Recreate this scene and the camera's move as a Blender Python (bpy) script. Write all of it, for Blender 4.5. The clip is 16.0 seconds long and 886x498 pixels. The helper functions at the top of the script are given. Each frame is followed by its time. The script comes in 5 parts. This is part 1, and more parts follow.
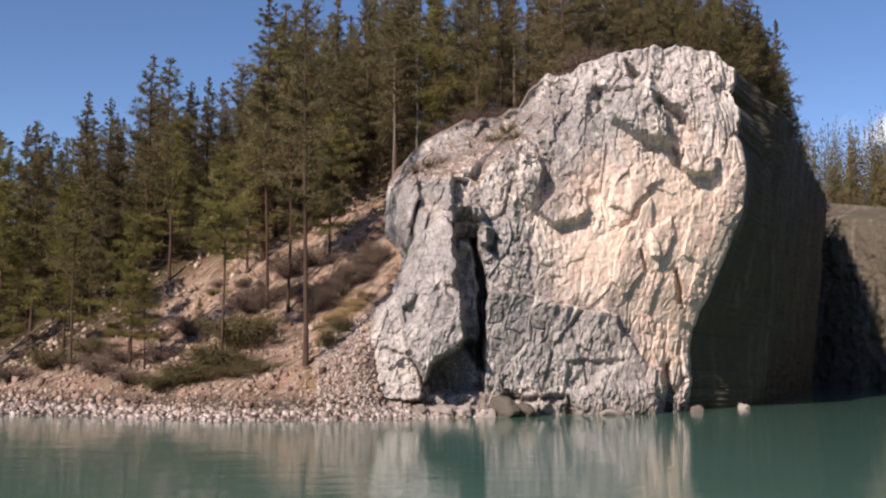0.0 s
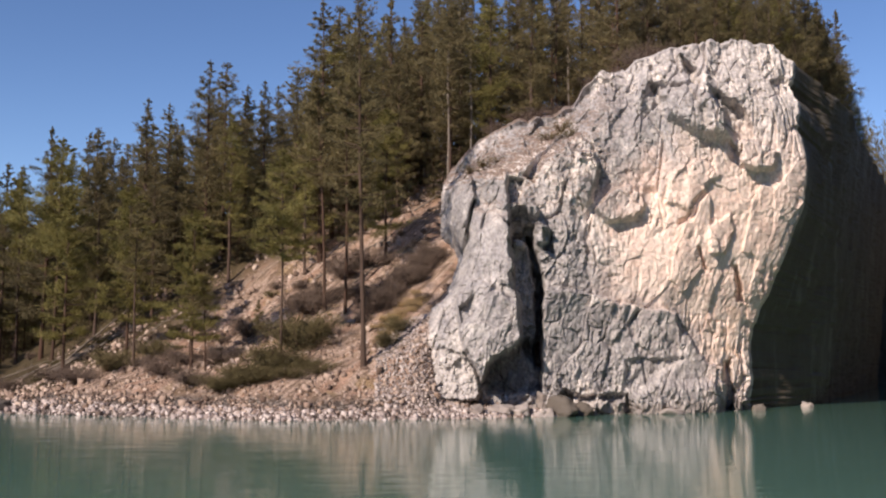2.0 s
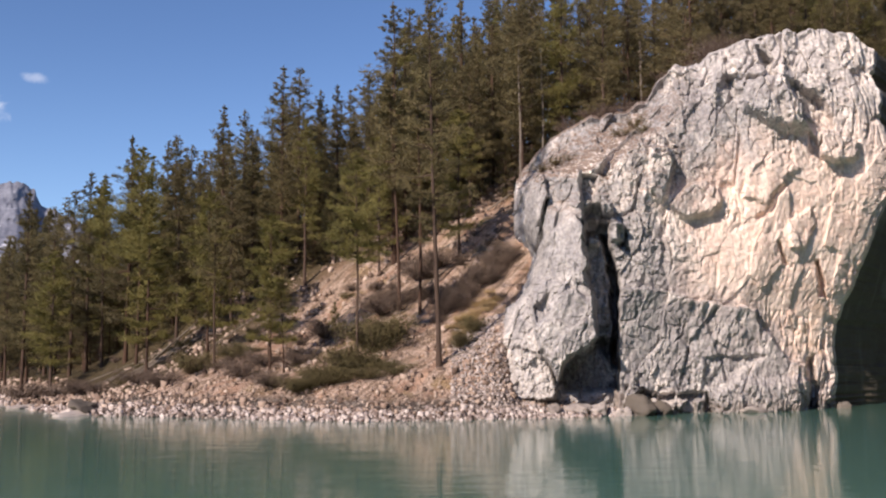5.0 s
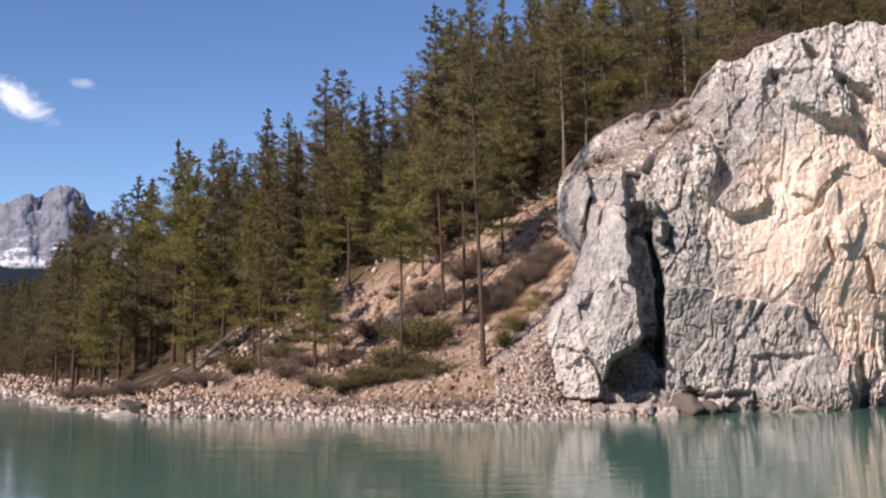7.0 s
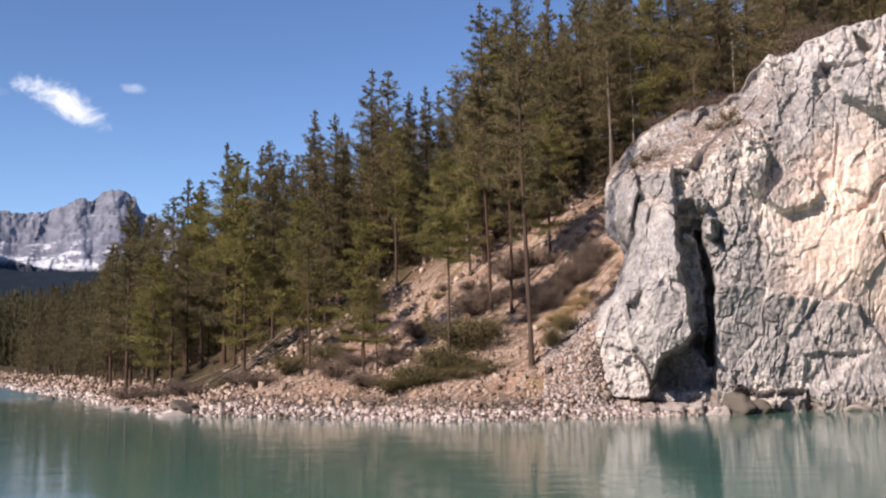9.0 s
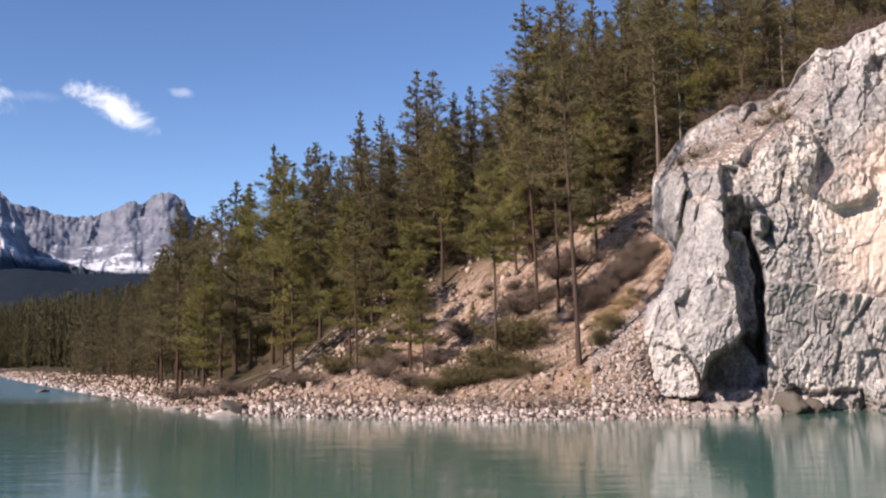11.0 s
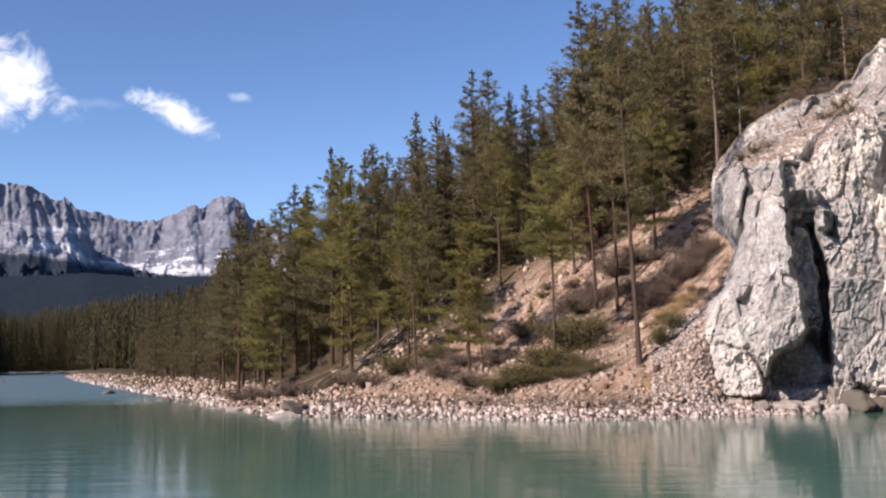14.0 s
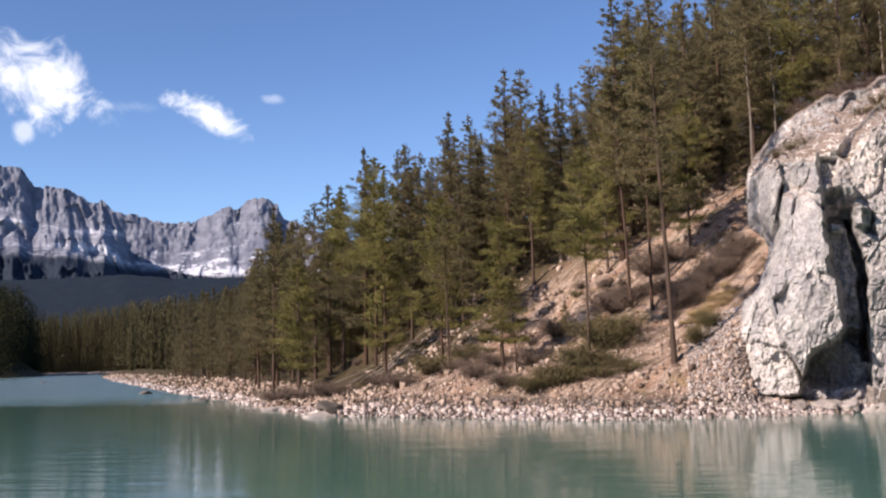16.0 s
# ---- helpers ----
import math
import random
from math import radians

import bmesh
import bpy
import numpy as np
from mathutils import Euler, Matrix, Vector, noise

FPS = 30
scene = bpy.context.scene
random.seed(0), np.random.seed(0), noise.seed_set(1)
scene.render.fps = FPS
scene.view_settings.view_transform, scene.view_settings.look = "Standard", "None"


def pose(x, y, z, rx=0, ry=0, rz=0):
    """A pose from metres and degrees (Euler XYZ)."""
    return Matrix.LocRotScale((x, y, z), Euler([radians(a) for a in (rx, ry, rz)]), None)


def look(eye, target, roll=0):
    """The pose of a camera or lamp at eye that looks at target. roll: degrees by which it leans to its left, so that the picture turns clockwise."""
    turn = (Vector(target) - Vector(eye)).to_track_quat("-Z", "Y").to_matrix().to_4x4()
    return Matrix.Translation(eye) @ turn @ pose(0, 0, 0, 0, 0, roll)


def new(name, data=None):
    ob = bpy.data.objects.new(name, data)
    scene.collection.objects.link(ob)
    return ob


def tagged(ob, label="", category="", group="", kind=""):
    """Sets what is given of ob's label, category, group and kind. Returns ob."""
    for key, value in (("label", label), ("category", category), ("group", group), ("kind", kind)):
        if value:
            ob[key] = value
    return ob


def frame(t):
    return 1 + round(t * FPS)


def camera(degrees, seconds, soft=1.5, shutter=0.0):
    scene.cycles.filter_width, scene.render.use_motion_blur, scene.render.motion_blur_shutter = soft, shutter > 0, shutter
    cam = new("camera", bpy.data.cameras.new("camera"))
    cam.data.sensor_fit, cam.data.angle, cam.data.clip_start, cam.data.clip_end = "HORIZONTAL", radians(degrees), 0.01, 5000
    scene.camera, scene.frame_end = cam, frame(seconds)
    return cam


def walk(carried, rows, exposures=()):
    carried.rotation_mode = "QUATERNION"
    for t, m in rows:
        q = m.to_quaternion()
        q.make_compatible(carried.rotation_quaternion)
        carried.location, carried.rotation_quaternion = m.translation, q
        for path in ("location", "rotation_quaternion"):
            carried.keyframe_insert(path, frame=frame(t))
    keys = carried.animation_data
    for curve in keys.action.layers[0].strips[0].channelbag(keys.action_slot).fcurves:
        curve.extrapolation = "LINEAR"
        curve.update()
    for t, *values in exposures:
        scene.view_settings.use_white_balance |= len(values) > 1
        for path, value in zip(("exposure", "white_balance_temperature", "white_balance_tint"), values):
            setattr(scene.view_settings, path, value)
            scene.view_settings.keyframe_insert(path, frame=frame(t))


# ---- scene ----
EYE_HEIGHT = 2.6
# seconds, tilt, lean and turn in degrees
ROWS = [
    (0.0, 96.018, -0.572, -11.001),
    (0.5, 96.007, -0.496, -10.247),
    (1.0, 95.997, -0.445, -9.459),
    (1.5, 95.992, -0.322, -8.641),
    (2.0, 95.987, -0.212, -7.832),
    (2.5, 95.988, -0.140, -7.129),
    (3.0, 95.989, -0.052, -6.406),
    (3.5, 95.987, 0.062, -5.678),
    (4.0, 95.985, 0.180, -4.910),
    (6.5, 95.991, 0.515, -1.866),
    (7.0, 95.990, 0.578, -1.170),
    (7.5, 95.996, 0.631, -0.556),
    (8.0, 96.000, 0.696, 0.073),
    (8.5, 96.008, 0.782, 0.810),
    (9.0, 96.011, 0.808, 1.501),
    (11.5, 96.049, 1.100, 4.686),
    (12.0, 96.067, 1.174, 5.254),
    (12.5, 96.074, 1.218, 5.908),
    (13.0, 96.083, 1.271, 6.475),
    (13.5, 96.085, 1.307, 6.961),
    (14.0, 96.100, 1.359, 7.364),
    (14.5, 96.108, 1.379, 7.816),
    (15.0, 96.113, 1.414, 8.274),
    (15.5, 96.128, 1.490, 8.736),
    (16.0, 96.135, 1.529, 9.236),
]
cam = camera(46.8, 16.0, soft=2.2)
walk(cam, [(t, pose(0, 0, EYE_HEIGHT, rx, ry, rz)) for t, rx, ry, rz in ROWS],
     exposures=[(0.0, 0.20, 6560, 15), (4.0, 0.30, 6500, 15), (9.0, 0.42, 6440, 15), (16.0, 0.53, 6420, 15)])

# ---- light ----
SUN_AZIMUTH, SUN_HEIGHT = -133.5, 32.0


def bearing(azimuth, height=0.0):
    a, h = radians(azimuth), radians(height)
    return Vector((math.sin(a) * math.cos(h), math.cos(a) * math.cos(h), math.sin(h)))


sun = new("sun", bpy.data.lights.new("sun", "SUN"))
sun.data.energy, sun.data.angle, sun.data.color = 5.0, radians(0.53), (1.0, 0.86, 0.71)
sun.matrix_world = look(bearing(SUN_AZIMUTH, SUN_HEIGHT) * 300, (0, 0, 0))


class Nodes:
    """Short hand for writing node trees."""

    def __init__(self, tree):
        self.tree = tree
        tree.nodes.clear()

    def add(self, kind, **values):
        node = self.tree.nodes.new(kind)
        for key, value in values.items():
            setattr(node, key, value)
        return node

    def put(self, value, socket):
        if isinstance(value, bpy.types.NodeSocket):
            self.tree.links.new(value, socket)
        else:
            socket.default_value = value

    def math(self, operation, a, b=0.0, c=0.0, clamp=False):
        node = self.add("ShaderNodeMath", operation=operation, use_clamp=clamp)
        for value, socket in zip((a, b, c), node.inputs):
            self.put(value, socket)
        return node.outputs[0]

    def vmath(self, operation, a, b=(0, 0, 0)):
        node = self.add("ShaderNodeVectorMath", operation=operation)
        self.put(a, node.inputs[0])
        self.put(b, node.inputs[1])
        return node.outputs["Value"] if operation in ("LENGTH", "DISTANCE", "DOT_PRODUCT") else node.outputs[0]

    def noise(self, where, scale, detail=4.0, rough=0.55, distortion=0.0):
        node = self.add("ShaderNodeTexNoise")
        self.put(where, node.inputs["Vector"])
        node.inputs["Scale"].default_value = scale
        node.inputs["Detail"].default_value = detail
        node.inputs["Roughness"].default_value = rough
        node.inputs["Distortion"].default_value = distortion
        return node.outputs["Fac"]

    def voronoi(self, where, scale, feature="F1"):
        node = self.add("ShaderNodeTexVoronoi", feature=feature)
        self.put(where, node.inputs["Vector"])
        node.inputs["Scale"].default_value = scale
        return node.outputs

    def step(self, value, low, high, a=0.0, b=1.0):
        node = self.add("ShaderNodeMapRange", interpolation_type="SMOOTHSTEP")
        for v, socket in zip((value, low, high, a, b), node.inputs):
            self.put(v, socket)
        return node.outputs[0]

    def mix(self, factor, a, b, blend="MIX"):
        node = self.add("ShaderNodeMix", data_type="RGBA", blend_type=blend)
        self.put(factor, node.inputs[0])
        for value, socket in ((a, node.inputs[6]), (b, node.inputs[7])):
            self.put(value if isinstance(value, bpy.types.NodeSocket) else (*value, 1.0)[:4], socket)
        return node.outputs[2]

    def scaled(self, where, x, y, z):
        return self.vmath("MULTIPLY", where, (x, y, z))

    def bump(self, height, strength, distance, normal=None):
        node = self.add("ShaderNodeBump")
        node.inputs["Strength"].default_value = strength
        node.inputs["Distance"].default_value = distance
        self.put(height, node.inputs["Height"])
        if normal is not None:
            self.put(normal, node.inputs["Normal"])
        return node.outputs[0]


def sky_world():
    world = bpy.data.worlds.new("sky")
    world.use_nodes = True
    scene.world = world
    n = Nodes(world.node_tree)
    sky = n.add("ShaderNodeTexSky", sky_type="NISHITA", sun_disc=False)
    sky.sun_elevation, sky.sun_rotation = radians(SUN_HEIGHT), radians(SUN_AZIMUTH % 360)
    sky.altitude, sky.air_density, sky.dust_density, sky.ozone_density = 1200.0, 1.0, 0.4, 2.0
    way = n.add("ShaderNodeTexCoord").outputs["Generated"]
    part_of = n.add("ShaderNodeSeparateXYZ")
    n.put(way, part_of.inputs[0])
    azimuth = n.math("ARCTAN2", part_of.outputs[0], part_of.outputs[1])
    height = part_of.outputs[2]
    puff = n.noise(way, 26.0, 7.0, 0.62, 0.6)
    wisp = n.noise(n.scaled(way, 1.0, 1.0, 2.2), 9.0, 6.0, 0.6, 1.0)
    cover = 0.0
    # fair-weather clouds: azimuth, height, half width, half height in degrees, lean, thickness
    for a, e, wide, high, lean, thick in ((-21.8, 13.4, 3.1, 1.15, -0.32, 1.0), (-30.9, 14.9, 3.7, 2.2, -0.38, 1.0),
                                          (-18.4, 14.5, 0.9, 0.35, -0.1, 0.28), (-31.6, 12.3, 0.6, 0.7, 0.0, 0.5),
                                          (35.5, 11.8, 4.2, 1.6, 0.0, 0.85), (-26.0, 13.9, 1.6, 0.4, 0.0, 0.10)):
        x = n.math("SUBTRACT", azimuth, radians(a))
        y = n.math("SUBTRACT", n.math("SUBTRACT", height, math.sin(radians(e))), n.math("MULTIPLY", x, lean))
        x, y = n.math("DIVIDE", x, radians(wide)), n.math("DIVIDE", y, radians(high))
        r = n.math("SQRT", n.math("ADD", n.math("MULTIPLY", x, x), n.math("MULTIPLY", y, y)))
        body = n.math("ADD", n.math("SUBTRACT", 0.78, r), n.math("MULTIPLY", n.math("SUBTRACT", puff, 0.45), 2.3))
        cover = n.math("MAXIMUM", cover, n.step(body, 0.0, 0.85, 0.0, thick))
    tinted = n.mix(1.0, sky.outputs[0], n.mix(n.step(height, 0.06, 0.34), (0.90, 1.01, 1.17), (0.71, 0.83, 1.01)), "MULTIPLY")
    cloudy = n.mix(cover, tinted, n.mix(wisp, (7.0, 7.2, 7.8), (10.0, 10.0, 10.2)))
    back = n.add("ShaderNodeBackground")
    n.put(cloudy, back.inputs[0])
    back.inputs[1].default_value = 0.105
    n.put(back.outputs[0], n.add("ShaderNodeOutputWorld").inputs[0])


sky_world()


# ---- materials ----
def material(name, recipe, roughness=0.85, specular=0.3, thin=0.0):
    m = bpy.data.materials.new(name)
    m.use_nodes = True
    n = Nodes(m.node_tree)
    where = n.add("ShaderNodeTexCoord").outputs["Object"]
    shade = n.add("ShaderNodeBsdfPrincipled")
    shade.inputs["Roughness"].default_value = roughness
    shade.inputs["Specular IOR Level"].default_value = specular
    colour, normal = recipe(n, where, shade)
    if colour is not None:
        n.put(colour, shade.inputs["Base Color"])
    if normal is not None:
        n.put(normal, shade.inputs["Normal"])
    out = shade.outputs[0]
    if thin:
        through_leaf, both = n.add("ShaderNodeBsdfTranslucent"), n.add("ShaderNodeMixShader")
        n.put(colour, through_leaf.inputs[0])
        n.put(thin, both.inputs[0])
        n.put(out, both.inputs[1])
        n.put(through_leaf.outputs[0], both.inputs[2])
        out = both.outputs[0]
    n.put(out, n.add("ShaderNodeOutputMaterial").inputs[0])
    return m


def limestone(n, p, shade):
    """Pale grey limestone with lichen-grey patches, pink and ochre stains, and brown soil on its ledges."""
    big, mid, fine = n.noise(p, 0.22, 5, 0.6), n.noise(p, 1.1, 6, 0.65), n.noise(p, 6.0, 6, 0.7)
    streak = n.noise(n.scaled(p, 1.6, 1.6, 0.22), 1.0, 5, 0.6, 0.4)
    grey = n.mix(n.step(mid, 0.35, 0.68), (0.315, 0.302, 0.308), (0.555, 0.527, 0.512))
    grey = n.mix(n.step(fine, 0.40, 0.56), n.mix(0.55, grey, (0.16, 0.15, 0.155)), grey)
    pale = n.mix(n.step(fine, 0.38, 0.58), (0.60, 0.545, 0.512), (0.84, 0.785, 0.742))
    pink = n.mix(n.step(n.math("ADD", n.math("MULTIPLY", mid, 0.5), n.math("MULTIPLY", fine, 0.5)), 0.4, 0.58), (0.75, 0.56, 0.468), (0.93, 0.765, 0.66))

    def near(x, y, z, radius, soft):
        return n.step(n.math("ADD", n.vmath("DISTANCE", p, (x, y, z)), n.math("MULTIPLY", n.math("SUBTRACT", mid, 0.5), 5.0)),
                      radius - soft, radius + soft, 1.0, 0.0)

    mixed = n.math("ADD", n.math("MULTIPLY", big, 0.6), n.math("ADD", n.math("MULTIPLY", streak, 0.25), n.math("MULTIPLY", mid, 0.35)))
    colour = n.mix(n.step(mixed, 0.585, 0.655), grey, pale)
    weathered = n.noise(n.scaled(p, 0.55, 0.55, 0.42), 1.0, 7, 0.62, 0.5)
    colour = n.mix(n.step(weathered, 0.475, 0.525, 0.0, 0.8), colour, n.mix(n.step(fine, 0.4, 0.6), (0.235, 0.226, 0.234), (0.45, 0.43, 0.428)))
    blush = near(19.8, 47.0, 7.0, 5.8, 2.0)
    colour = n.mix(n.math("MULTIPLY", blush, 0.9), colour, pink)
    colour = n.mix(n.math("MULTIPLY", near(23.2, 49.5, 10.8, 3.6, 1.6), 0.8), colour, pink)
    colour = n.mix(n.math("MULTIPLY", near(21.5, 50.0, 15.5, 4.6, 2.0), 0.45), colour, pale)
    colour = n.mix(n.math("MULTIPLY", near(24.2, 49.6, 9.4, 1.2, 0.8), 0.7), colour, grey)
    colour = n.mix(n.math("MULTIPLY", near(22.6, 49.0, 12.4, 1.1, 0.8), 0.7), colour, grey)
    colour = n.mix(n.math("MULTIPLY", near(15.0, 48.5, 9.4, 1.5, 1.0), 0.6), colour, grey)
    colour = n.mix(n.math("MULTIPLY", near(21.2, 47.3, 3.4, 0.9, 0.9), 0.65), colour, (0.60, 0.43, 0.27))
    colour = n.mix(n.math("MULTIPLY", near(16.6, 45.5, 2.4, 3.4, 1.0), 0.9), colour, grey)
    colour = n.mix(n.math("MULTIPLY", near(9.2, 46.0, 6.2, 4.4, 1.4), 0.85), colour, grey)
    colour = n.mix(n.math("MULTIPLY", near(7.6, 46.0, 1.8, 1.5, 0.9), 0.45), colour, pale)
    split = n.add("ShaderNodeSeparateXYZ")
    n.put(p, split.inputs[0])
    facing = n.add("ShaderNodeSeparateXYZ")
    n.put(n.add("ShaderNodeNewGeometry").outputs["True Normal"], facing.inputs[0])
    soil = n.math("MULTIPLY", n.step(n.math("ADD", facing.outputs[2], n.math("MULTIPLY", mid, 0.5)), 0.50, 0.78), n.step(split.outputs[0], 12.5, 16.5, 1.0, 0.15))
    soil = n.math("MULTIPLY", soil, n.step(split.outputs[2], 8.0, 10.5))
    soil = n.math("MULTIPLY", soil, n.step(n.noise(p, 1.9, 5, 0.65), 0.34, 0.46))
    colour = n.mix(n.math("MULTIPLY", soil, 0.9), colour, n.mix(n.step(fine, 0.35, 0.65), (0.10, 0.066, 0.046), (0.27, 0.185, 0.135)))
    wet = n.step(n.math("ADD", split.outputs[2], n.math("MULTIPLY", mid, 0.9)), 0.75, 1.2, 1.0, 0.0)
    colour = n.mix(n.math("MULTIPLY", wet, 0.5), colour, (0.20, 0.165, 0.14))
    lichen = n.noise(n.scaled(p, 3.0, 3.0, 2.0), 1.0, 8, 0.78)
    colour = n.mix(n.math("MULTIPLY", n.step(lichen, 0.51, 0.61, 0.0, 0.42), n.math("SUBTRACT", 1.0, n.math("MULTIPLY", blush, 0.7))), colour, (0.21, 0.195, 0.195))
    rough = n.math("ADD", n.math("MULTIPLY", mid, 0.6), n.math("MULTIPLY", fine, 0.5))
    return colour, n.bump(n.math("ADD", rough, n.math("MULTIPLY", streak, 0.5)), 0.8, 0.11)


def shaded_rock(n, p, shade):
    """Limestone of the gorge, the shade put into its dark browns, with upright streaks."""
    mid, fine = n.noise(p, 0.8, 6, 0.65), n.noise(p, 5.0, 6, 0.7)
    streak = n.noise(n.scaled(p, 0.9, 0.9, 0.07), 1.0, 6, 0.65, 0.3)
    # dark and dry only set how deep the painted shade is
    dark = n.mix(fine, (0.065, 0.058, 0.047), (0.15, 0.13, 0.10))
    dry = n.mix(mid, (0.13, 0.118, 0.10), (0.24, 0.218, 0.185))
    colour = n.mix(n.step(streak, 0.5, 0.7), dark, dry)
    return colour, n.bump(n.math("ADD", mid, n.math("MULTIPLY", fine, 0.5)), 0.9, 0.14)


def scree(n, p, shade):
    """Dry slope: tan earth, pinkish rubble, dead grass."""
    big, mid, fine = n.noise(p, 0.28, 5, 0.6), n.noise(p, 1.3, 6, 0.65), n.noise(p, 9.0, 5, 0.7)
    across = n.add("ShaderNodeCombineXYZ")
    n.put(n.vmath("DOT_PRODUCT", p, (0.75, -0.66, 0.0)), across.inputs[0])
    n.put(n.math("MULTIPLY", n.vmath("DOT_PRODUCT", p, (0.66, 0.75, 0.0)), 0.16), across.inputs[1])
    run = n.noise(across.outputs[0], 0.9, 6, 0.62, 0.5)
    earth = n.mix(n.step(mid, 0.3, 0.7), (0.27, 0.17, 0.122), (0.54, 0.36, 0.265))
    rubble = n.mix(n.step(fine, 0.35, 0.65), (0.34, 0.24, 0.185), (0.70, 0.545, 0.45))
    grass = n.mix(fine, (0.12, 0.08, 0.055), (0.26, 0.18, 0.12))
    ochre = n.mix(fine, (0.26, 0.18, 0.09), (0.44, 0.32, 0.17))
    colour = n.mix(n.step(run, 0.40, 0.54), earth, rubble)
    colour = n.mix(n.step(n.noise(p, 0.55, 5, 0.6), 0.56, 0.64, 0.0, 0.7), colour, ochre)
    colour = n.mix(n.step(n.math("ADD", n.math("MULTIPLY", run, 0.45), n.math("MULTIPLY", n.noise(across.outputs[0], 2.6, 5, 0.65), 0.55)), 0.50, 0.57, 0.0, 0.8), colour, grass)
    colour = n.mix(n.step(n.math("ADD", n.math("MULTIPLY", big, 0.6), n.math("MULTIPLY", mid, 0.4)), 0.53, 0.62, 0.0, 0.8), colour, grass)
    split = n.add("ShaderNodeSeparateXYZ")
    n.put(p, split.inputs[0])
    shore = n.step(n.math("ADD", split.outputs[2], n.math("MULTIPLY", n.math("SUBTRACT", mid, 0.5), 0.9)), 0.55, 1.0, 1.0, 0.0)
    gravel = n.mix(n.step(n.voronoi(p, 5.0)["Distance"], 0.1, 0.6), (0.36, 0.31, 0.27), (0.10, 0.08, 0.07))
    colour = n.mix(shore, colour, gravel)
    wood = n.step(n.math("ADD", split.outputs[1], n.math("MULTIPLY", split.outputs[0], -0.8)), 61.0, 67.0)
    # the added unseen banks take this dark floor colour too
    wood = n.math("MAXIMUM", wood, n.math("MAXIMUM", n.step(split.outputs[0], 40.0, 46.0), n.step(split.outputs[1], -5.0, 5.0, 1.0, 0.0)))
    colour = n.mix(wood, colour, n.mix(mid, (0.05, 0.042, 0.025), (0.12, 0.09, 0.05)))
    return colour, n.bump(n.math("ADD", mid, n.math("MULTIPLY", fine, 0.6)), 1.0, 0.28)


def stones(dark, pale, dull):
    def recipe(n, p, shade):
        chance = n.add("ShaderNodeNewGeometry").outputs["Random Per Island"]
        ob = n.add("ShaderNodeObjectInfo").outputs["Random"]
        chance = n.math("FRACT", n.math("ADD", chance, ob))
        fine = n.noise(p, 14.0, 4, 0.7)
        colour = n.mix(n.math("POWER", chance, 1.7), dull, pale)
        colour = n.mix(n.step(chance, 0.12, 0.34, 0.85, 0.0), colour, dark)
        return n.mix(n.math("MULTIPLY", n.step(fine, 0.3, 0.7), 0.3), colour, dull), n.bump(fine, 0.6, 0.03)
    return recipe


def needles(low, high):
    def recipe(n, p, shade):
        chance = n.add("ShaderNodeObjectInfo").outputs["Random"]
        bit = n.add("ShaderNodeNewGeometry").outputs["Random Per Island"]
        clump = n.noise(p, 1.2, 4, 0.65)
        f = n.math("ADD", n.math("MULTIPLY", bit, 0.2), n.math("MULTIPLY", n.step(clump, 0.3, 0.7), 0.8))
        colour = n.mix(f, low, high)
        colour = n.mix(n.math("MULTIPLY", chance, 0.35), colour, n.mix(0.5, colour, (0.10, 0.085, 0.02)))
        return colour, None
    return recipe


def bark(n, p, shade):
    chance = n.add("ShaderNodeObjectInfo").outputs["Random"]
    g = n.noise(n.scaled(p, 6.0, 6.0, 1.2), 1.0, 5, 0.65)
    red = n.mix(g, (0.038, 0.022, 0.016), (0.115, 0.066, 0.046))
    grey = n.mix(g, (0.046, 0.037, 0.032), (0.14, 0.113, 0.098))
    return n.mix(n.math("MULTIPLY", chance, 0.5), red, grey), n.bump(g, 0.8, 0.03)


def pale_bark(n, p, shade):
    g = n.noise(n.scaled(p, 5.0, 5.0, 1.5), 1.0, 5, 0.65)
    return n.mix(g, (0.13, 0.105, 0.085), (0.30, 0.26, 0.22)), n.bump(g, 0.6, 0.02)


def twigs(low, high):
    def recipe(n, p, shade):
        bit = n.add("ShaderNodeNewGeometry").outputs["Random Per Island"]
        return n.mix(bit, low, high), None
    return recipe


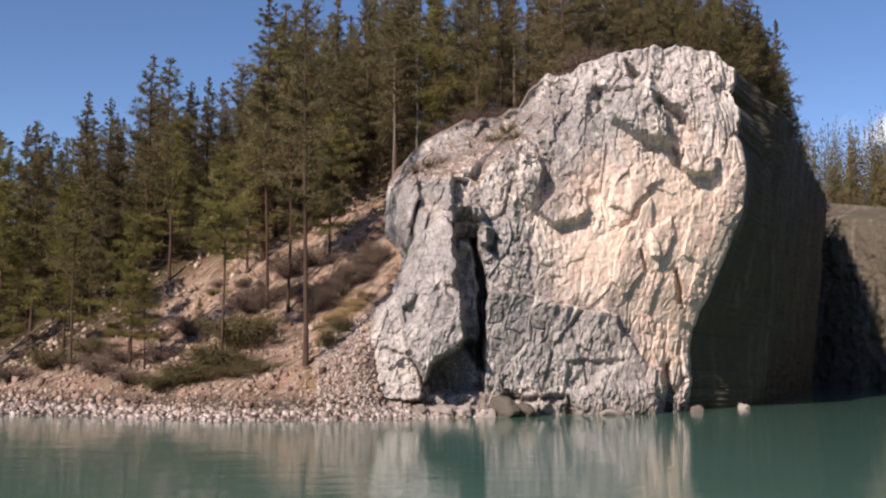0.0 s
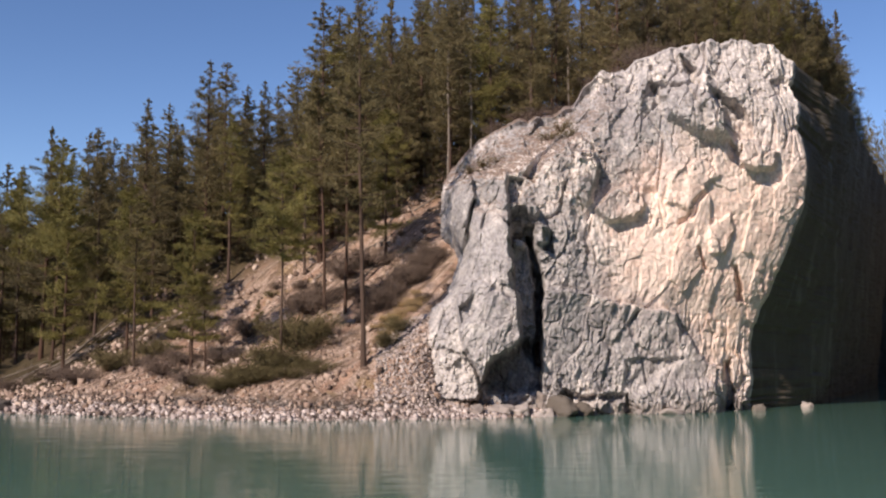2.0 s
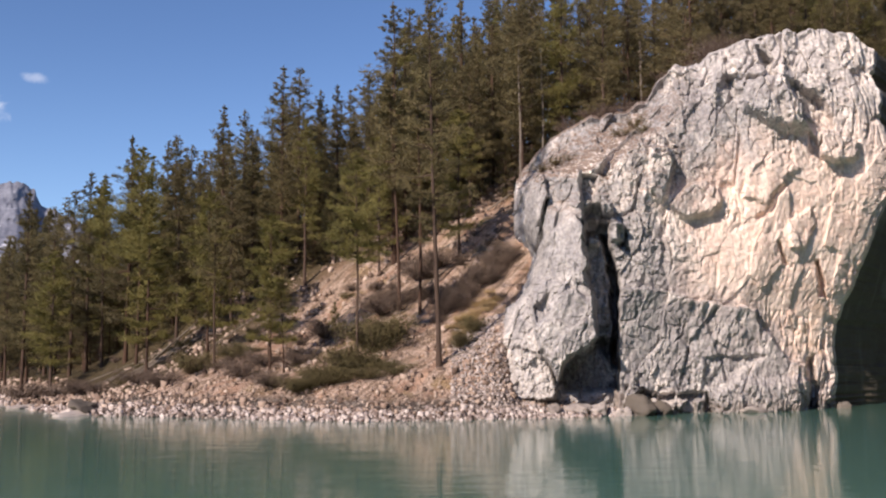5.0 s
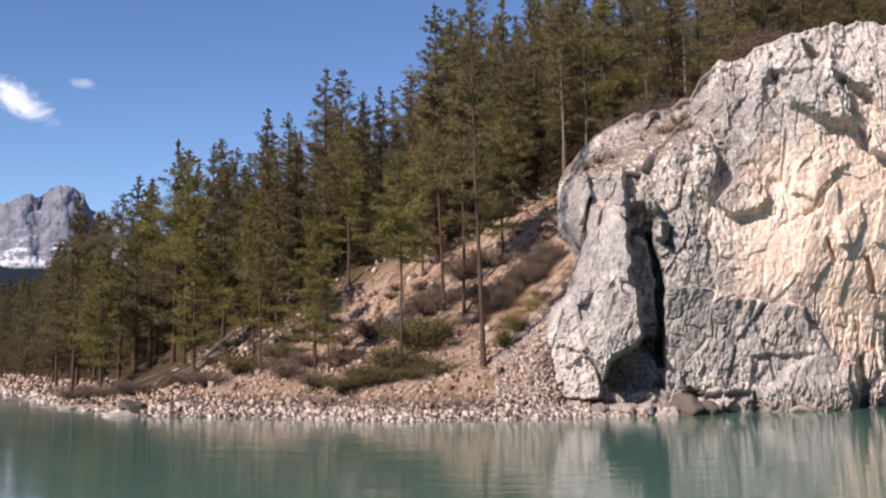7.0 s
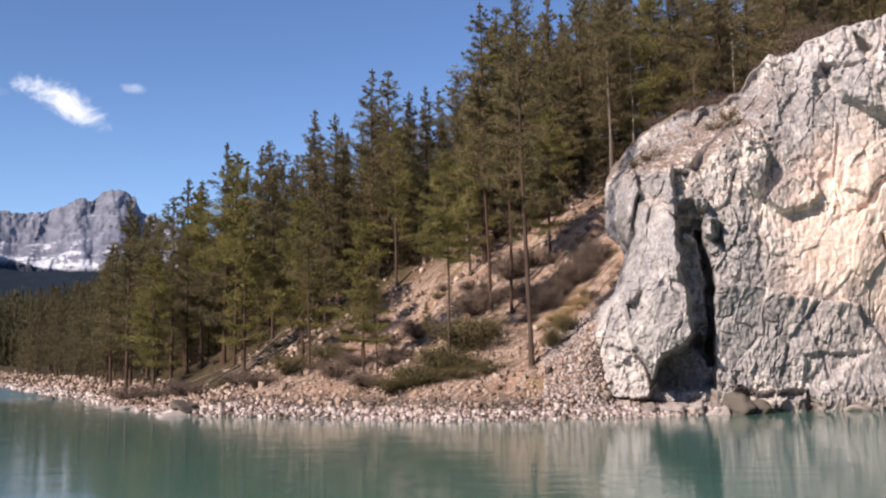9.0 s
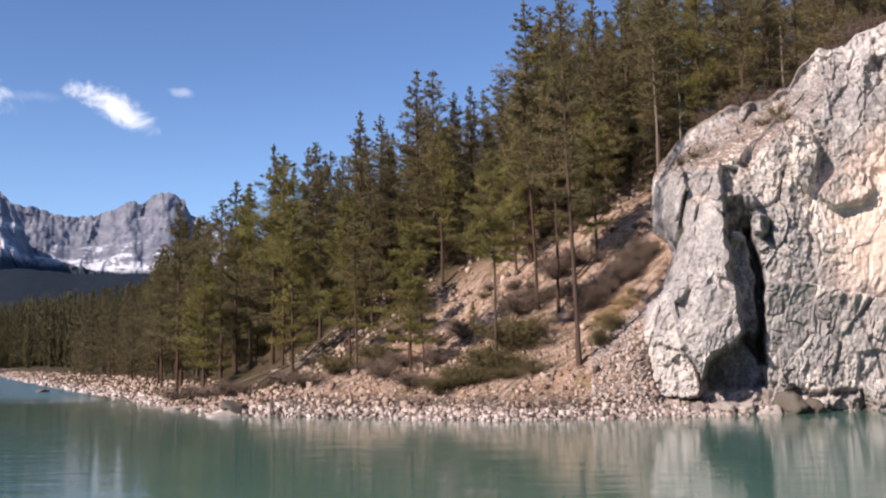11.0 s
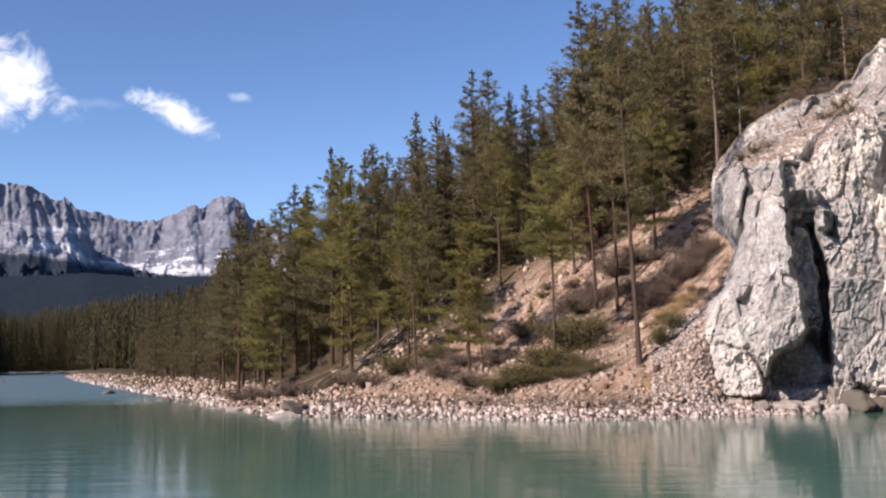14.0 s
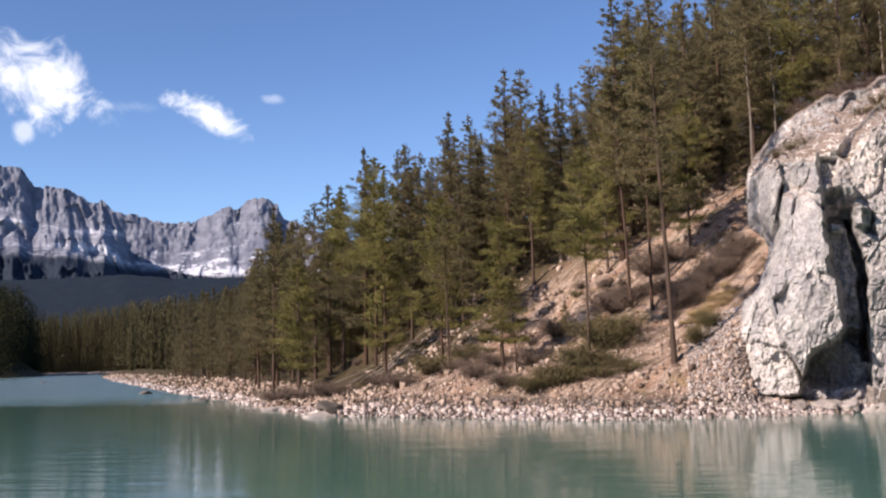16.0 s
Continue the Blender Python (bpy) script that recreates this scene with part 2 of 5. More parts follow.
def river(n, p, shade):
    """Milky green glacier water, calm near the rock, ruffled where it runs out of the gorge and over the shoals."""
    split = n.add("ShaderNodeSeparateXYZ")
    n.put(p, split.inputs[0])
    swirl = n.noise(n.scaled(p, 0.06, 0.22, 1.0), 1.0, 5, 0.6, 1.4)
    colour = n.mix(swirl, (0.060, 0.140, 0.113), (0.105, 0.200, 0.163))
    far = n.step(n.math("ADD", n.math("MULTIPLY", split.outputs[1], 1.0), n.math("MULTIPLY", swirl, 40.0)), 84.0, 124.0)
    left = n.math("SUBTRACT", 1.0, n.step(split.outputs[0], -20.0, -10.0))
    shoal = n.math("MULTIPLY", far, left)
    # sky reflected by the ruffled far water is put into this blue-grey
    colour = n.mix(n.math("MULTIPLY", shoal, 0.7), colour, (0.10, 0.14, 0.15))
    slow = n.noise(n.scaled(p, 0.35, 1.1, 1.0), 1.0, 3, 0.5, 0.6)
    small = n.noise(n.scaled(p, 0.9, 4.5, 1.0), 1.0, 4, 0.6, 0.8)
    calm = n.bump(n.math("ADD", slow, n.math("MULTIPLY", small, 0.2)), 0.4, 0.035)
    ruffle = n.bump(n.math("MULTIPLY", small, shoal), 0.8, 0.22, calm)
    n.put(n.math("ADD", 0.065, n.math("MULTIPLY", shoal, 0.2)), shade.inputs["Roughness"])
    shade.inputs["IOR"].default_value = 1.333
    shade.inputs["Specular IOR Level"].default_value = 0.5
    return colour, ruffle


def peak_rock(n, p, shade):
    """Far rock wall with old snow on its ledges and forest at its foot. Distance haze is put into its blue-greys."""
    split = n.add("ShaderNodeSeparateXYZ")
    n.put(p, split.inputs[0])
    mid, fine = n.noise(p, 0.006, 6, 0.65), n.noise(p, 0.03, 6, 0.7)
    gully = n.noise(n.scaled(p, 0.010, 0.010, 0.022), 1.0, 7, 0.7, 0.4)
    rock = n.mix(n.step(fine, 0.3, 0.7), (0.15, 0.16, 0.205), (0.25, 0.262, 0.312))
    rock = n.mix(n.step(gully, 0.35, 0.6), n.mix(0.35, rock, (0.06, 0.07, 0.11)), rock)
    facing = n.add("ShaderNodeSeparateXYZ")
    n.put(n.add("ShaderNodeNewGeometry").outputs["True Normal"], facing.inputs[0])
    high = n.math("ADD", split.outputs[2], n.math("MULTIPLY", n.math("SUBTRACT", mid, 0.5), 60.0))
    far = n.step(n.vmath("LENGTH", p), 2650.0, 2950.0)
    bowl = n.step(n.vmath("DISTANCE", p, (-1390, 2990, 390)), 240.0, 460.0, 0.23, -0.02)
    lying = n.math("ADD", n.math("ADD", n.math("MULTIPLY", facing.outputs[2], 0.55), n.math("MULTIPLY", gully, 0.75)), n.math("ADD", n.math("MULTIPLY", fine, 0.35), bowl))
    ledge = n.math("MAXIMUM", n.math("MULTIPLY", n.step(high, 232.0, 252.0), n.step(high, 275.0, 300.0, 1.0, 0.0)), n.math("MULTIPLY", n.step(high, 325.0, 335.0, 0.0, 0.7), n.step(high, 345.0, 355.0, 1.0, 0.0)))
    ledge = n.math("MULTIPLY", ledge, n.math("SUBTRACT", 1.0, far))
    patchy = n.noise(n.scaled(p, 0.006, 0.006, 0.02), 1.0, 7, 0.7, 0.3)
    snow = n.math("MULTIPLY", n.step(n.math("ADD", patchy, n.math("MULTIPLY", fine, 0.3)), 0.60, 0.72), ledge)
    snow = n.math("MAXIMUM", snow, n.math("MULTIPLY", n.step(lying, 1.0, 1.10), n.math("ADD", 0.25, n.math("MULTIPLY", far, 0.75))))
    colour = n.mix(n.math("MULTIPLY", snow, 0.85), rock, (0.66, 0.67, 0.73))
    wood = n.math("MULTIPLY", n.step(high, 235.0, 275.0, 1.0, 0.0), n.math("SUBTRACT", 1.0, far))
    wood = n.math("MAXIMUM", wood, n.math("MULTIPLY", n.step(high, 285.0, 320.0, 1.0, 0.0), far))
    return n.mix(wood, colour, n.mix(fine, (0.018, 0.026, 0.042), (0.032, 0.042, 0.060))), n.bump(n.math("ADD", fine, gully), 0.6, 6.0)


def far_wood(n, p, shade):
    # the blue of the hazy distance is put into this wood's colour
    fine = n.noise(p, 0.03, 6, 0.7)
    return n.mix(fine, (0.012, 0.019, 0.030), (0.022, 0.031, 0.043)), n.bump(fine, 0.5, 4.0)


LIMESTONE = material("limestone", limestone, 0.9, 0.25)
SHADED_ROCK = material("shaded_rock", shaded_rock, 0.75, 0.3)
LOG_WOOD = material("weathered_wood", pale_bark, 0.9, 0.2)
SCREE = material("scree", scree, 0.95, 0.15)
STONE = material("river_stone", stones((0.11, 0.08, 0.068), (0.74, 0.66, 0.625), (0.27, 0.212, 0.192)), 0.85, 0.25)
PALE_BLOCK = material("fallen_block", stones((0.22, 0.19, 0.172), (0.46, 0.41, 0.385), (0.30, 0.262, 0.242)), 0.9, 0.2)
DARK_STONE = material("dark_stone", stones((0.045, 0.04, 0.035), (0.17, 0.15, 0.13), (0.10, 0.085, 0.072)), 0.8, 0.3)
TALUS = material("talus_stone", stones((0.10, 0.08, 0.07), (0.58, 0.51, 0.48), (0.29, 0.24, 0.22)), 0.9, 0.2)
RUBBLE = material("brown_rubble", stones((0.085, 0.058, 0.046), (0.62, 0.50, 0.42), (0.24, 0.168, 0.13)), 0.9, 0.2)
NEEDLES = material("pine_needles", needles((0.105, 0.091, 0.052), (0.305, 0.255, 0.136)), 0.85, 0.08, 0.35)
FAR_NEEDLES = material("far_conifer_needles", needles((0.058, 0.054, 0.032), (0.150, 0.132, 0.072)), 0.9, 0.05, 0.2)
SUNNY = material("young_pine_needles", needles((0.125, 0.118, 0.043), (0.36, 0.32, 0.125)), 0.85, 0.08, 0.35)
SPRUCE = material("spruce_needles", needles((0.086, 0.076, 0.048), (0.235, 0.198, 0.110)), 0.85, 0.08, 0.35)
# the opposite bank's shade is put into this near-black needle colour
SHADED_SPRUCE = material("shaded_spruce_needles", needles((0.008, 0.012, 0.008), (0.022, 0.026, 0.015)), 0.8, 0.1)
BARK = material("bark", bark, 0.9, 0.2)
PALE_BARK = material("pale_bark", pale_bark, 0.9, 0.2)
BRUSH = material("brown_brush", twigs((0.105, 0.078, 0.064), (0.185, 0.14, 0.112)), 0.9, 0.15)
GREEN_BRUSH = material("olive_brush", twigs((0.085, 0.072, 0.036), (0.15, 0.124, 0.062)), 0.9, 0.15)
GOLD_BRUSH = material("dry_grass", twigs((0.34, 0.245, 0.13), (0.54, 0.41, 0.23)), 0.9, 0.15, 0.2)
WATER = material("glacier_water", river, 0.07, 0.5)
PEAK = material("peak_rock", peak_rock, 0.95, 0.1)
FAR_WOOD = material("far_wooded_ridge", far_wood, 0.95, 0.1)


# ---- building helpers ----
def mesh_of(name, verts, faces, mat, smooth=False):
    me = bpy.data.meshes.new(name)
    verts, faces = np.asarray(verts, np.float32), np.asarray(faces, np.int32)
    corners = faces.shape[1]
    me.vertices.add(len(verts))
    me.vertices.foreach_set("co", verts.ravel())
    me.loops.add(faces.size)
    me.loops.foreach_set("vertex_index", faces.ravel())
    me.polygons.add(len(faces))
    me.polygons.foreach_set("loop_start", np.arange(len(faces), dtype=np.int32) * corners)
    if smooth:
        me.polygons.foreach_set("use_smooth", np.ones(len(faces), bool))
    me.update(calc_edges=True)
    me.validate()
    me.materials.append(mat)
    return me


def grid_faces(nu, nv):
    """Faces of a grid whose point (i, j) has the index i * nv + j."""
    i, j = np.meshgrid(np.arange(nu - 1), np.arange(nv - 1), indexing="ij")
    a = (i * nv + j).ravel()
    return np.stack([a, a + nv, a + nv + 1, a + 1], 1)


def under(parent, name, data, label=""):
    ob = new(name, data)
    ob.parent = parent
    return tagged(ob, label) if label else ob


def smooth(x, low, high):
    t = np.clip((np.asarray(x, float) - low) / (high - low), 0, 1)
    return t * t * (3 - 2 * t)


def hashed(i, j, k, salt):
    v = np.sin(i * 127.1 + j * 311.7 + k * 74.7 + salt * 53.3) * 43758.5453
    return v - np.floor(v)


def soft_noise(p, scale, salt=0, octaves=4, gain=0.5):
    """Value noise, about -1 to 1, at points p (n, 3)."""
    total, amp, norm = np.zeros(len(p)), 1.0, 0.0
    q = p * scale
    for o in range(octaves):
        base = np.floor(q)
        f = q - base
        f = f * f * (3 - 2 * f)
        value = 0.0
        for dx in (0, 1):
            for dy in (0, 1):
                for dz in (0, 1):
                    w = (f[:, 0] if dx else 1 - f[:, 0]) * (f[:, 1] if dy else 1 - f[:, 1]) * (f[:, 2] if dz else 1 - f[:, 2])
                    value = value + w * hashed(base[:, 0] + dx, base[:, 1] + dy, base[:, 2] + dz, salt + o)
        total += amp * (2 * value - 1)
        norm += amp
        amp *= gain
        q = q * 2.03 + 11.7
    return total / norm


def facets(p, scale, salt=0):
    """Broken rock: hollow fracture faces that meet in sharp edges. About -1 to 1."""
    turn = np.array(Euler((0.7 + salt * 1.3, 0.5 + salt * 0.9, 0.4 + salt * 2.1)).to_matrix())
    q = p @ turn.T * scale
    base = np.floor(q)
    height = np.full(len(q), 9.0)
    for dx in (-1, 0, 1):
        for dy in (-1, 0, 1):
            for dz in (-1, 0, 1):
                c = base + (dx, dy, dz)
                r = [hashed(c[:, 0], c[:, 1], c[:, 2], salt + s) for s in range(7)]
                away = q - c - np.stack(r[:3], 1)
                plane = (r[3] * 2 - 1) * 0.45 + (away * (np.stack(r[4:7], 1) * 2 - 1)).sum(1) * 1.4 + 0.62 * (away ** 2).sum(1)
                height = np.minimum(height, plane)
    return height * 1.2 + 0.5


def broken(p, scale, salt=0, slope=0.8):
    """Jointed rock: every block has a level and a tilt of its own. Gives the height, about -1 to 1, and how far the next joint is."""
    turn = np.array(Euler((0.25 + salt * 0.31, 0.2 + salt * 0.17, 0.4 + salt * 2.1)).to_matrix())
    q = p @ turn.T * scale
    base = np.floor(q)
    first, second, height = np.full(len(q), 99.0), np.full(len(q), 99.0), np.zeros(len(q))
    for dx in (-1, 0, 1):
        for dy in (-1, 0, 1):
            for dz in (-1, 0, 1):
                c = base + (dx, dy, dz)
                r = [hashed(c[:, 0], c[:, 1], c[:, 2], salt + s) for s in range(7)]
                away = q - c - np.stack(r[:3], 1)
                far = np.abs(away).max(1) * 0.5 + np.sqrt((away ** 2).sum(1)) * 0.6
                level = (r[3] * 2 - 1) * 0.6 + (away * (np.stack(r[4:7], 1) * 2 - 1)).sum(1) * slope
                nearer = far < first
                second = np.where(nearer, first, np.minimum(second, far))
                height = np.where(nearer, level, height)
                first = np.where(nearer, far, first)
    return height, second - first


# ---- ground ----
# the river's outline in the plan, walked with the water on the left hand
RIVER = np.array([(-300, -8), (40, -6), (48, 20), (50, 46), (60, 82), (62, 96), (57, 101), (51, 88), (36, 65.5), (26.5, 53.5), (21.8, 49.4),
                  (18.9, 47.2), (13.2, 45.6), (11.2, 44.6), (6.3, 42.9), (-0.6, 41.8), (-5.2, 44.2), (-14, 48.9), (-18.4, 56.2), (-25.6, 68.8),
                  (-41.8, 95), (-97, 191), (-176, 336), (-250, 490), (-318, 500), (-262, 446), (-236, 396), (-160, 200), (-60, 40)], float)


def inland(x, y):
    """Metres from the water's edge: above 0 on land."""
    x, y = np.asarray(x, float), np.asarray(y, float)
    best, inside = np.full(x.shape, 1e9), np.zeros(x.shape, bool)
    for (x0, y0), (x1, y1) in zip(RIVER, np.roll(RIVER, -1, 0)):
        ex, ey = x1 - x0, y1 - y0
        t = np.clip(((x - x0) * ex + (y - y0) * ey) / (ex * ex + ey * ey), 0, 1)
        best = np.minimum(best, np.hypot(x - x0 - t * ex, y - y0 - t * ey))
        if y0 != y1:
            inside ^= ((y0 > y) != (y1 > y)) & (x < x0 + (y - y0) * ex / ey)
    return np.where(inside, -best, best)


def ground_height(x, y):
    x, y = np.asarray(x, float), np.asarray(y, float)
    s = inland(x, y)
    beach = np.where(s < 0, np.maximum(0.22 * s, -1.5), np.where(s < 8, 0.21 * s, 1.68 + 0.015 * np.minimum(s - 8, 60)))
    climb = np.where(y < 62, 0.53 * (y - 46), 8.48 + 9.5 * (1 - np.exp(-(y - 62) / 15.0)))
    hill = 2.2 + 0.42 * (np.minimum(x, 40) - 2.7) + climb - 6.0 * (1 - smooth(x, -27, -9))
    p = np.stack([x, y, 0 * x], -1).reshape(-1, 3)
    lumps = soft_noise(p, 0.22, 5, 4).reshape(x.shape) * 0.55 + soft_noise(p, 1.1, 9, 3).reshape(x.shape) * 0.16
    hill = hill + lumps
    rock = smooth(x, 5.0, 7.6)
    gate = smooth((s - 1.0 - 2.5 * rock) / 3.0, 0, 1) * (y > 20) * (1 - smooth(y, 160, 300))
    hill = np.where(hill > 17, 17 + 4.0 * (1 - np.exp(-(hill - 17) / 4.0)), hill) * gate
    k = 1.2
    z = np.where(s > 0, np.log(np.exp(np.clip(beach / k, -20, 60)) + np.exp(np.clip((hill - 0.6) / k, -20, 60))) * k - 0.15, beach)
    z = np.where(s > 0, np.maximum(np.minimum(z, 0.21 * s + np.maximum(hill, 0)), beach), z)
    # unseen banks added to block skylight: steep beyond the gorge, and behind the eye
    bank = np.clip(1.7 * (s - 2), 0, 75) * smooth(x, 45, 62) * (1 - smooth(y, 56, 74)) + np.clip(0.5 * (s - 6), 0, 30) * (y < 0)
    bank = bank + np.clip(0.7 * (s - 3), 0, 22) * (1 - smooth(x + 0.6 * y, -14, 2)) * (x < -150) * smooth(y, 330, 380) * (1 - smooth(y, 560, 640))
    # an unseen steep hill, added on the near bank to shade the far conifers
    bank = bank + 110 * np.exp(-((x + 318) ** 2 + (y - 368) ** 2) / (2 * 31.0 ** 2))
    bank = np.where(s > 2, bank, -9)
    z = np.maximum(z, bank)
    return z + np.where((s > 0) & (s < 400), lumps * 0.18, 0)


def spaced(dense_low, dense_high, step_size, low, high, growth=1.13):
    middle = list(np.arange(dense_low, dense_high, step_size))
    up, step_now = [dense_high], step_size
    while up[-1] < high:
        step_now *= growth
        up.append(up[-1] + step_now)
    down, step_now = [], step_size
    at = dense_low
    while at > low:
        step_now *= growth
        at -= step_now
        down.append(at)
    return np.array(down[::-1] + middle + up)


def build_ground():
    xs, ys = spaced(-30, 32, 0.35, -4600, 4600), spaced(40, 72, 0.35, -1500, 4700)
    # the far reach of the river needs closer lines
    xs, ys = np.unique(np.concatenate([xs, np.arange(-400, -40, 5.3)])), np.unique(np.concatenate([ys, np.arange(82, 620, 5.3)]))
    gx, gy = np.meshgrid(xs, ys, indexing="ij")
    verts = np.stack([gx, gy, ground_height(gx, gy)], -1).reshape(-1, 3)
    ob = new("ground", mesh_of("ground", verts, grid_faces(len(xs), len(ys)), SCREE, True))
    tagged(ob, "tan earth, rubble and pale gravel of the river bank and hillside", "ground", kind="structure")
    xs, ys = spaced(-40, 40, 4.0, -1200, 700), spaced(0, 60, 4.0, -300, 1200)
    gx, gy = np.meshgrid(xs, ys, indexing="ij")
    verts = np.stack([gx, gy, 0 * gx], -1).reshape(-1, 3)
    ob = new("water", mesh_of("water", verts, grid_faces(len(xs), len(ys)), WATER, True))
    tagged(ob, "milky green glacier river, calm with soft reflections", "river", kind="structure")


build_ground()


# ---- the cliff ----
def chart(x, pairs):
    return np.interp(x, [a for a, _ in pairs], [b for _, b in pairs])


def inside_shape(a, z, corners, soft, stretch=0.85):
    """1 inside the outline given as (azimuth, height) corners, 0 outside, over a soft rim in metres."""
    k = stretch  # metres to a degree
    x, y = a * k, z
    pts = [(ca * k, cz) for ca, cz in corners]
    best, inside = np.full(x.shape, 1e9), np.zeros(x.shape, bool)
    for (x0, y0), (x1, y1) in zip(pts, pts[1:] + pts[:1]):
        ex, ey = x1 - x0, y1 - y0
        t = np.clip(((x - x0) * ex + (y - y0) * ey) / (ex * ex + ey * ey), 0, 1)
        best = np.minimum(best, np.hypot(x - x0 - t * ex, y - y0 - t * ey))
        if y0 != y1:
            inside ^= ((y0 > y) != (y1 > y)) & (x < x0 + (y - y0) * ex / ey)
    return smooth(np.where(inside, best, -best), -soft * 0.5, soft * 0.5)


LEFT_EDGE = [(-1, 6.5), (1.3, 6.5), (3.4, 6.6), (4.2, 7.0), (4.9, 7.5), (5.6, 8.3), (6.4, 8.8), (7.6, 9.0), (8.3, 8.6), (9.0, 8.3), (11.3, 8.2), (20, 8.3)]
RIGHT_EDGE = [(-1, 24.3), (1, 24.4), (3, 24.4), (3.8, 24.6), (4.9, 25.0), (6.9, 26.0), (8.05, 26.5), (9.2, 26.9), (10.1, 27.3), (11, 27.5), (12.1, 27.6), (14.2, 27.4), (15.4, 27.3), (16.8, 26.8), (18.5, 27.0)]
CROWN = [(0, 11.4), (0.02, 12.3), (0.08, 13.5), (0.2, 14.5), (0.33, 15.0), (0.36, 15.3), (0.40, 16.1), (0.46, 16.8), (0.53, 16.8), (0.56, 17.5), (0.64, 18.0), (0.74, 18.7), (0.83, 19.0), (0.95, 19.0), (1, 18.4)]
FACE = [(0, 48.6), (0.06, 47.2), (0.15, 46.7), (0.35, 46.9), (0.5, 48.2), (0.7, 49.4), (0.85, 51.2), (0.95, 52.6), (1, 53.6)]
GORGE_SIDE = [(27.9, 51.4), (33.5, 59.8), (40.2, 69.3), (50.3, 83.5), (55.5, 92.0), (58, 104)]


def rock_relief(p, scale=1.0, calm=0.0, fluted=0.0, crushed=0.0):
    """Blocks, chips and open joints of limestone, in metres. Calm rock is smooth and finely scored, fluted rock splits into upright ribs."""
    warp = np.stack([soft_noise(p, 0.35, 31, 3), soft_noise(p, 0.35, 47, 3), soft_noise(p, 0.35, 63, 3)], 1)
    q = p + warp * 0.45
    slant = q * (1, 1, 0.5) - (0.22, 0.0, 0.0) * q[:, 2:]
    even = q * (1, 1, 0.85) + (0.2, 0.0, 0.0) * q[:, 2:]
    upright = q * (1, 1, 0.17) - (0.11, 0.0, 0.0) * q[:, 2:]
    rugged = np.clip(0.8 + 1.5 * soft_noise(p, 0.5, 141, 3), 0.15, 1.6)
    rest = 1 - calm
    patch = smooth(soft_noise(p, 0.42, 171, 4, 0.6), -0.05, 0.35)
    shattered = np.maximum(smooth(soft_noise(p, 0.5, 181, 4, 0.6), -0.08, 0.3), crushed)
    slab, slab_joint = broken(slant, 0.5, 3, 0.6)
    block, block_joint = broken(even, 1.15, 17, 0.8)
    chip, chip_joint = broken(np.where(patch[:, None] > 0.4, slant, even + 7.0), 2.6, 29, 1.0)
    rib, rib_joint = broken(upright, 1.25, 37, 0.9)
    fine_rib, fine_joint = broken(upright * (1, 1, 1.6), 3.2, 57, 1.0)
    relief = 0.30 * slab * (1 - 0.5 * calm) * (1 - 0.4 * fluted)
    relief += 0.14 * block * (0.25 + 0.75 * shattered) * (1 - 0.7 * calm)
    relief += 0.085 * chip * (0.25 + 0.9 * shattered * rugged) * (1 - 0.55 * calm)
    grit, grit_joint = broken(even, 5.2, 67, 1.0)
    relief += 0.042 * grit * (0.3 + 0.9 * shattered) * (1 - 0.45 * calm) - 0.03 * smooth(grit_joint, 0.2, 0.0) * shattered * rest
    pit = soft_noise(q * (1, 1, 0.55) - (0.2, 0.0, 0.0) * q[:, 2:], 1.9, 161, 4, 0.6)
    relief -= 0.13 * smooth(pit, 0.26, 0.42) * (1 - 0.75 * calm)
    relief += rib * (0.01 + 0.04 * patch + 0.20 * fluted) * (1 - 0.75 * calm)
    relief += fine_rib * (0.008 + 0.035 * patch * (1 - 0.3 * calm) + 0.045 * fluted * patch)
    relief += 0.06 * facets(slant * 1.2, 4.2, 41) * (0.4 + 0.8 * shattered) * (1 - 0.45 * calm) + 0.03 * facets(even, 9.5, 53) * (1 - 0.4 * calm)
    relief += 0.14 * soft_noise(p, 0.7, 151, 6, 0.6) * (1 - 0.3 * calm)
    # open joints, only here and there along the blocks' edges
    opened = smooth(soft_noise(p * (1, 1, 0.7), 0.6, 91, 3), 0.02, 0.3)
    relief -= 0.30 * smooth(slab_joint, 0.10, 0.0) * opened * (1 - 0.7 * calm)
    relief -= 0.13 * smooth(block_joint, 0.10, 0.0) * smooth(soft_noise(p, 0.8, 97, 3), 0.08, 0.35) * rest
    relief -= 0.28 * smooth(rib_joint, 0.12, 0.0) * (0.2 * opened + 0.75 * fluted * smooth(soft_noise(p, 0.7, 101, 3), -0.15, 0.2)) * (1 - 0.8 * calm)
    relief -= 0.05 * smooth(chip_joint, 0.15, 0.0) * shattered * rest
    return scale * relief


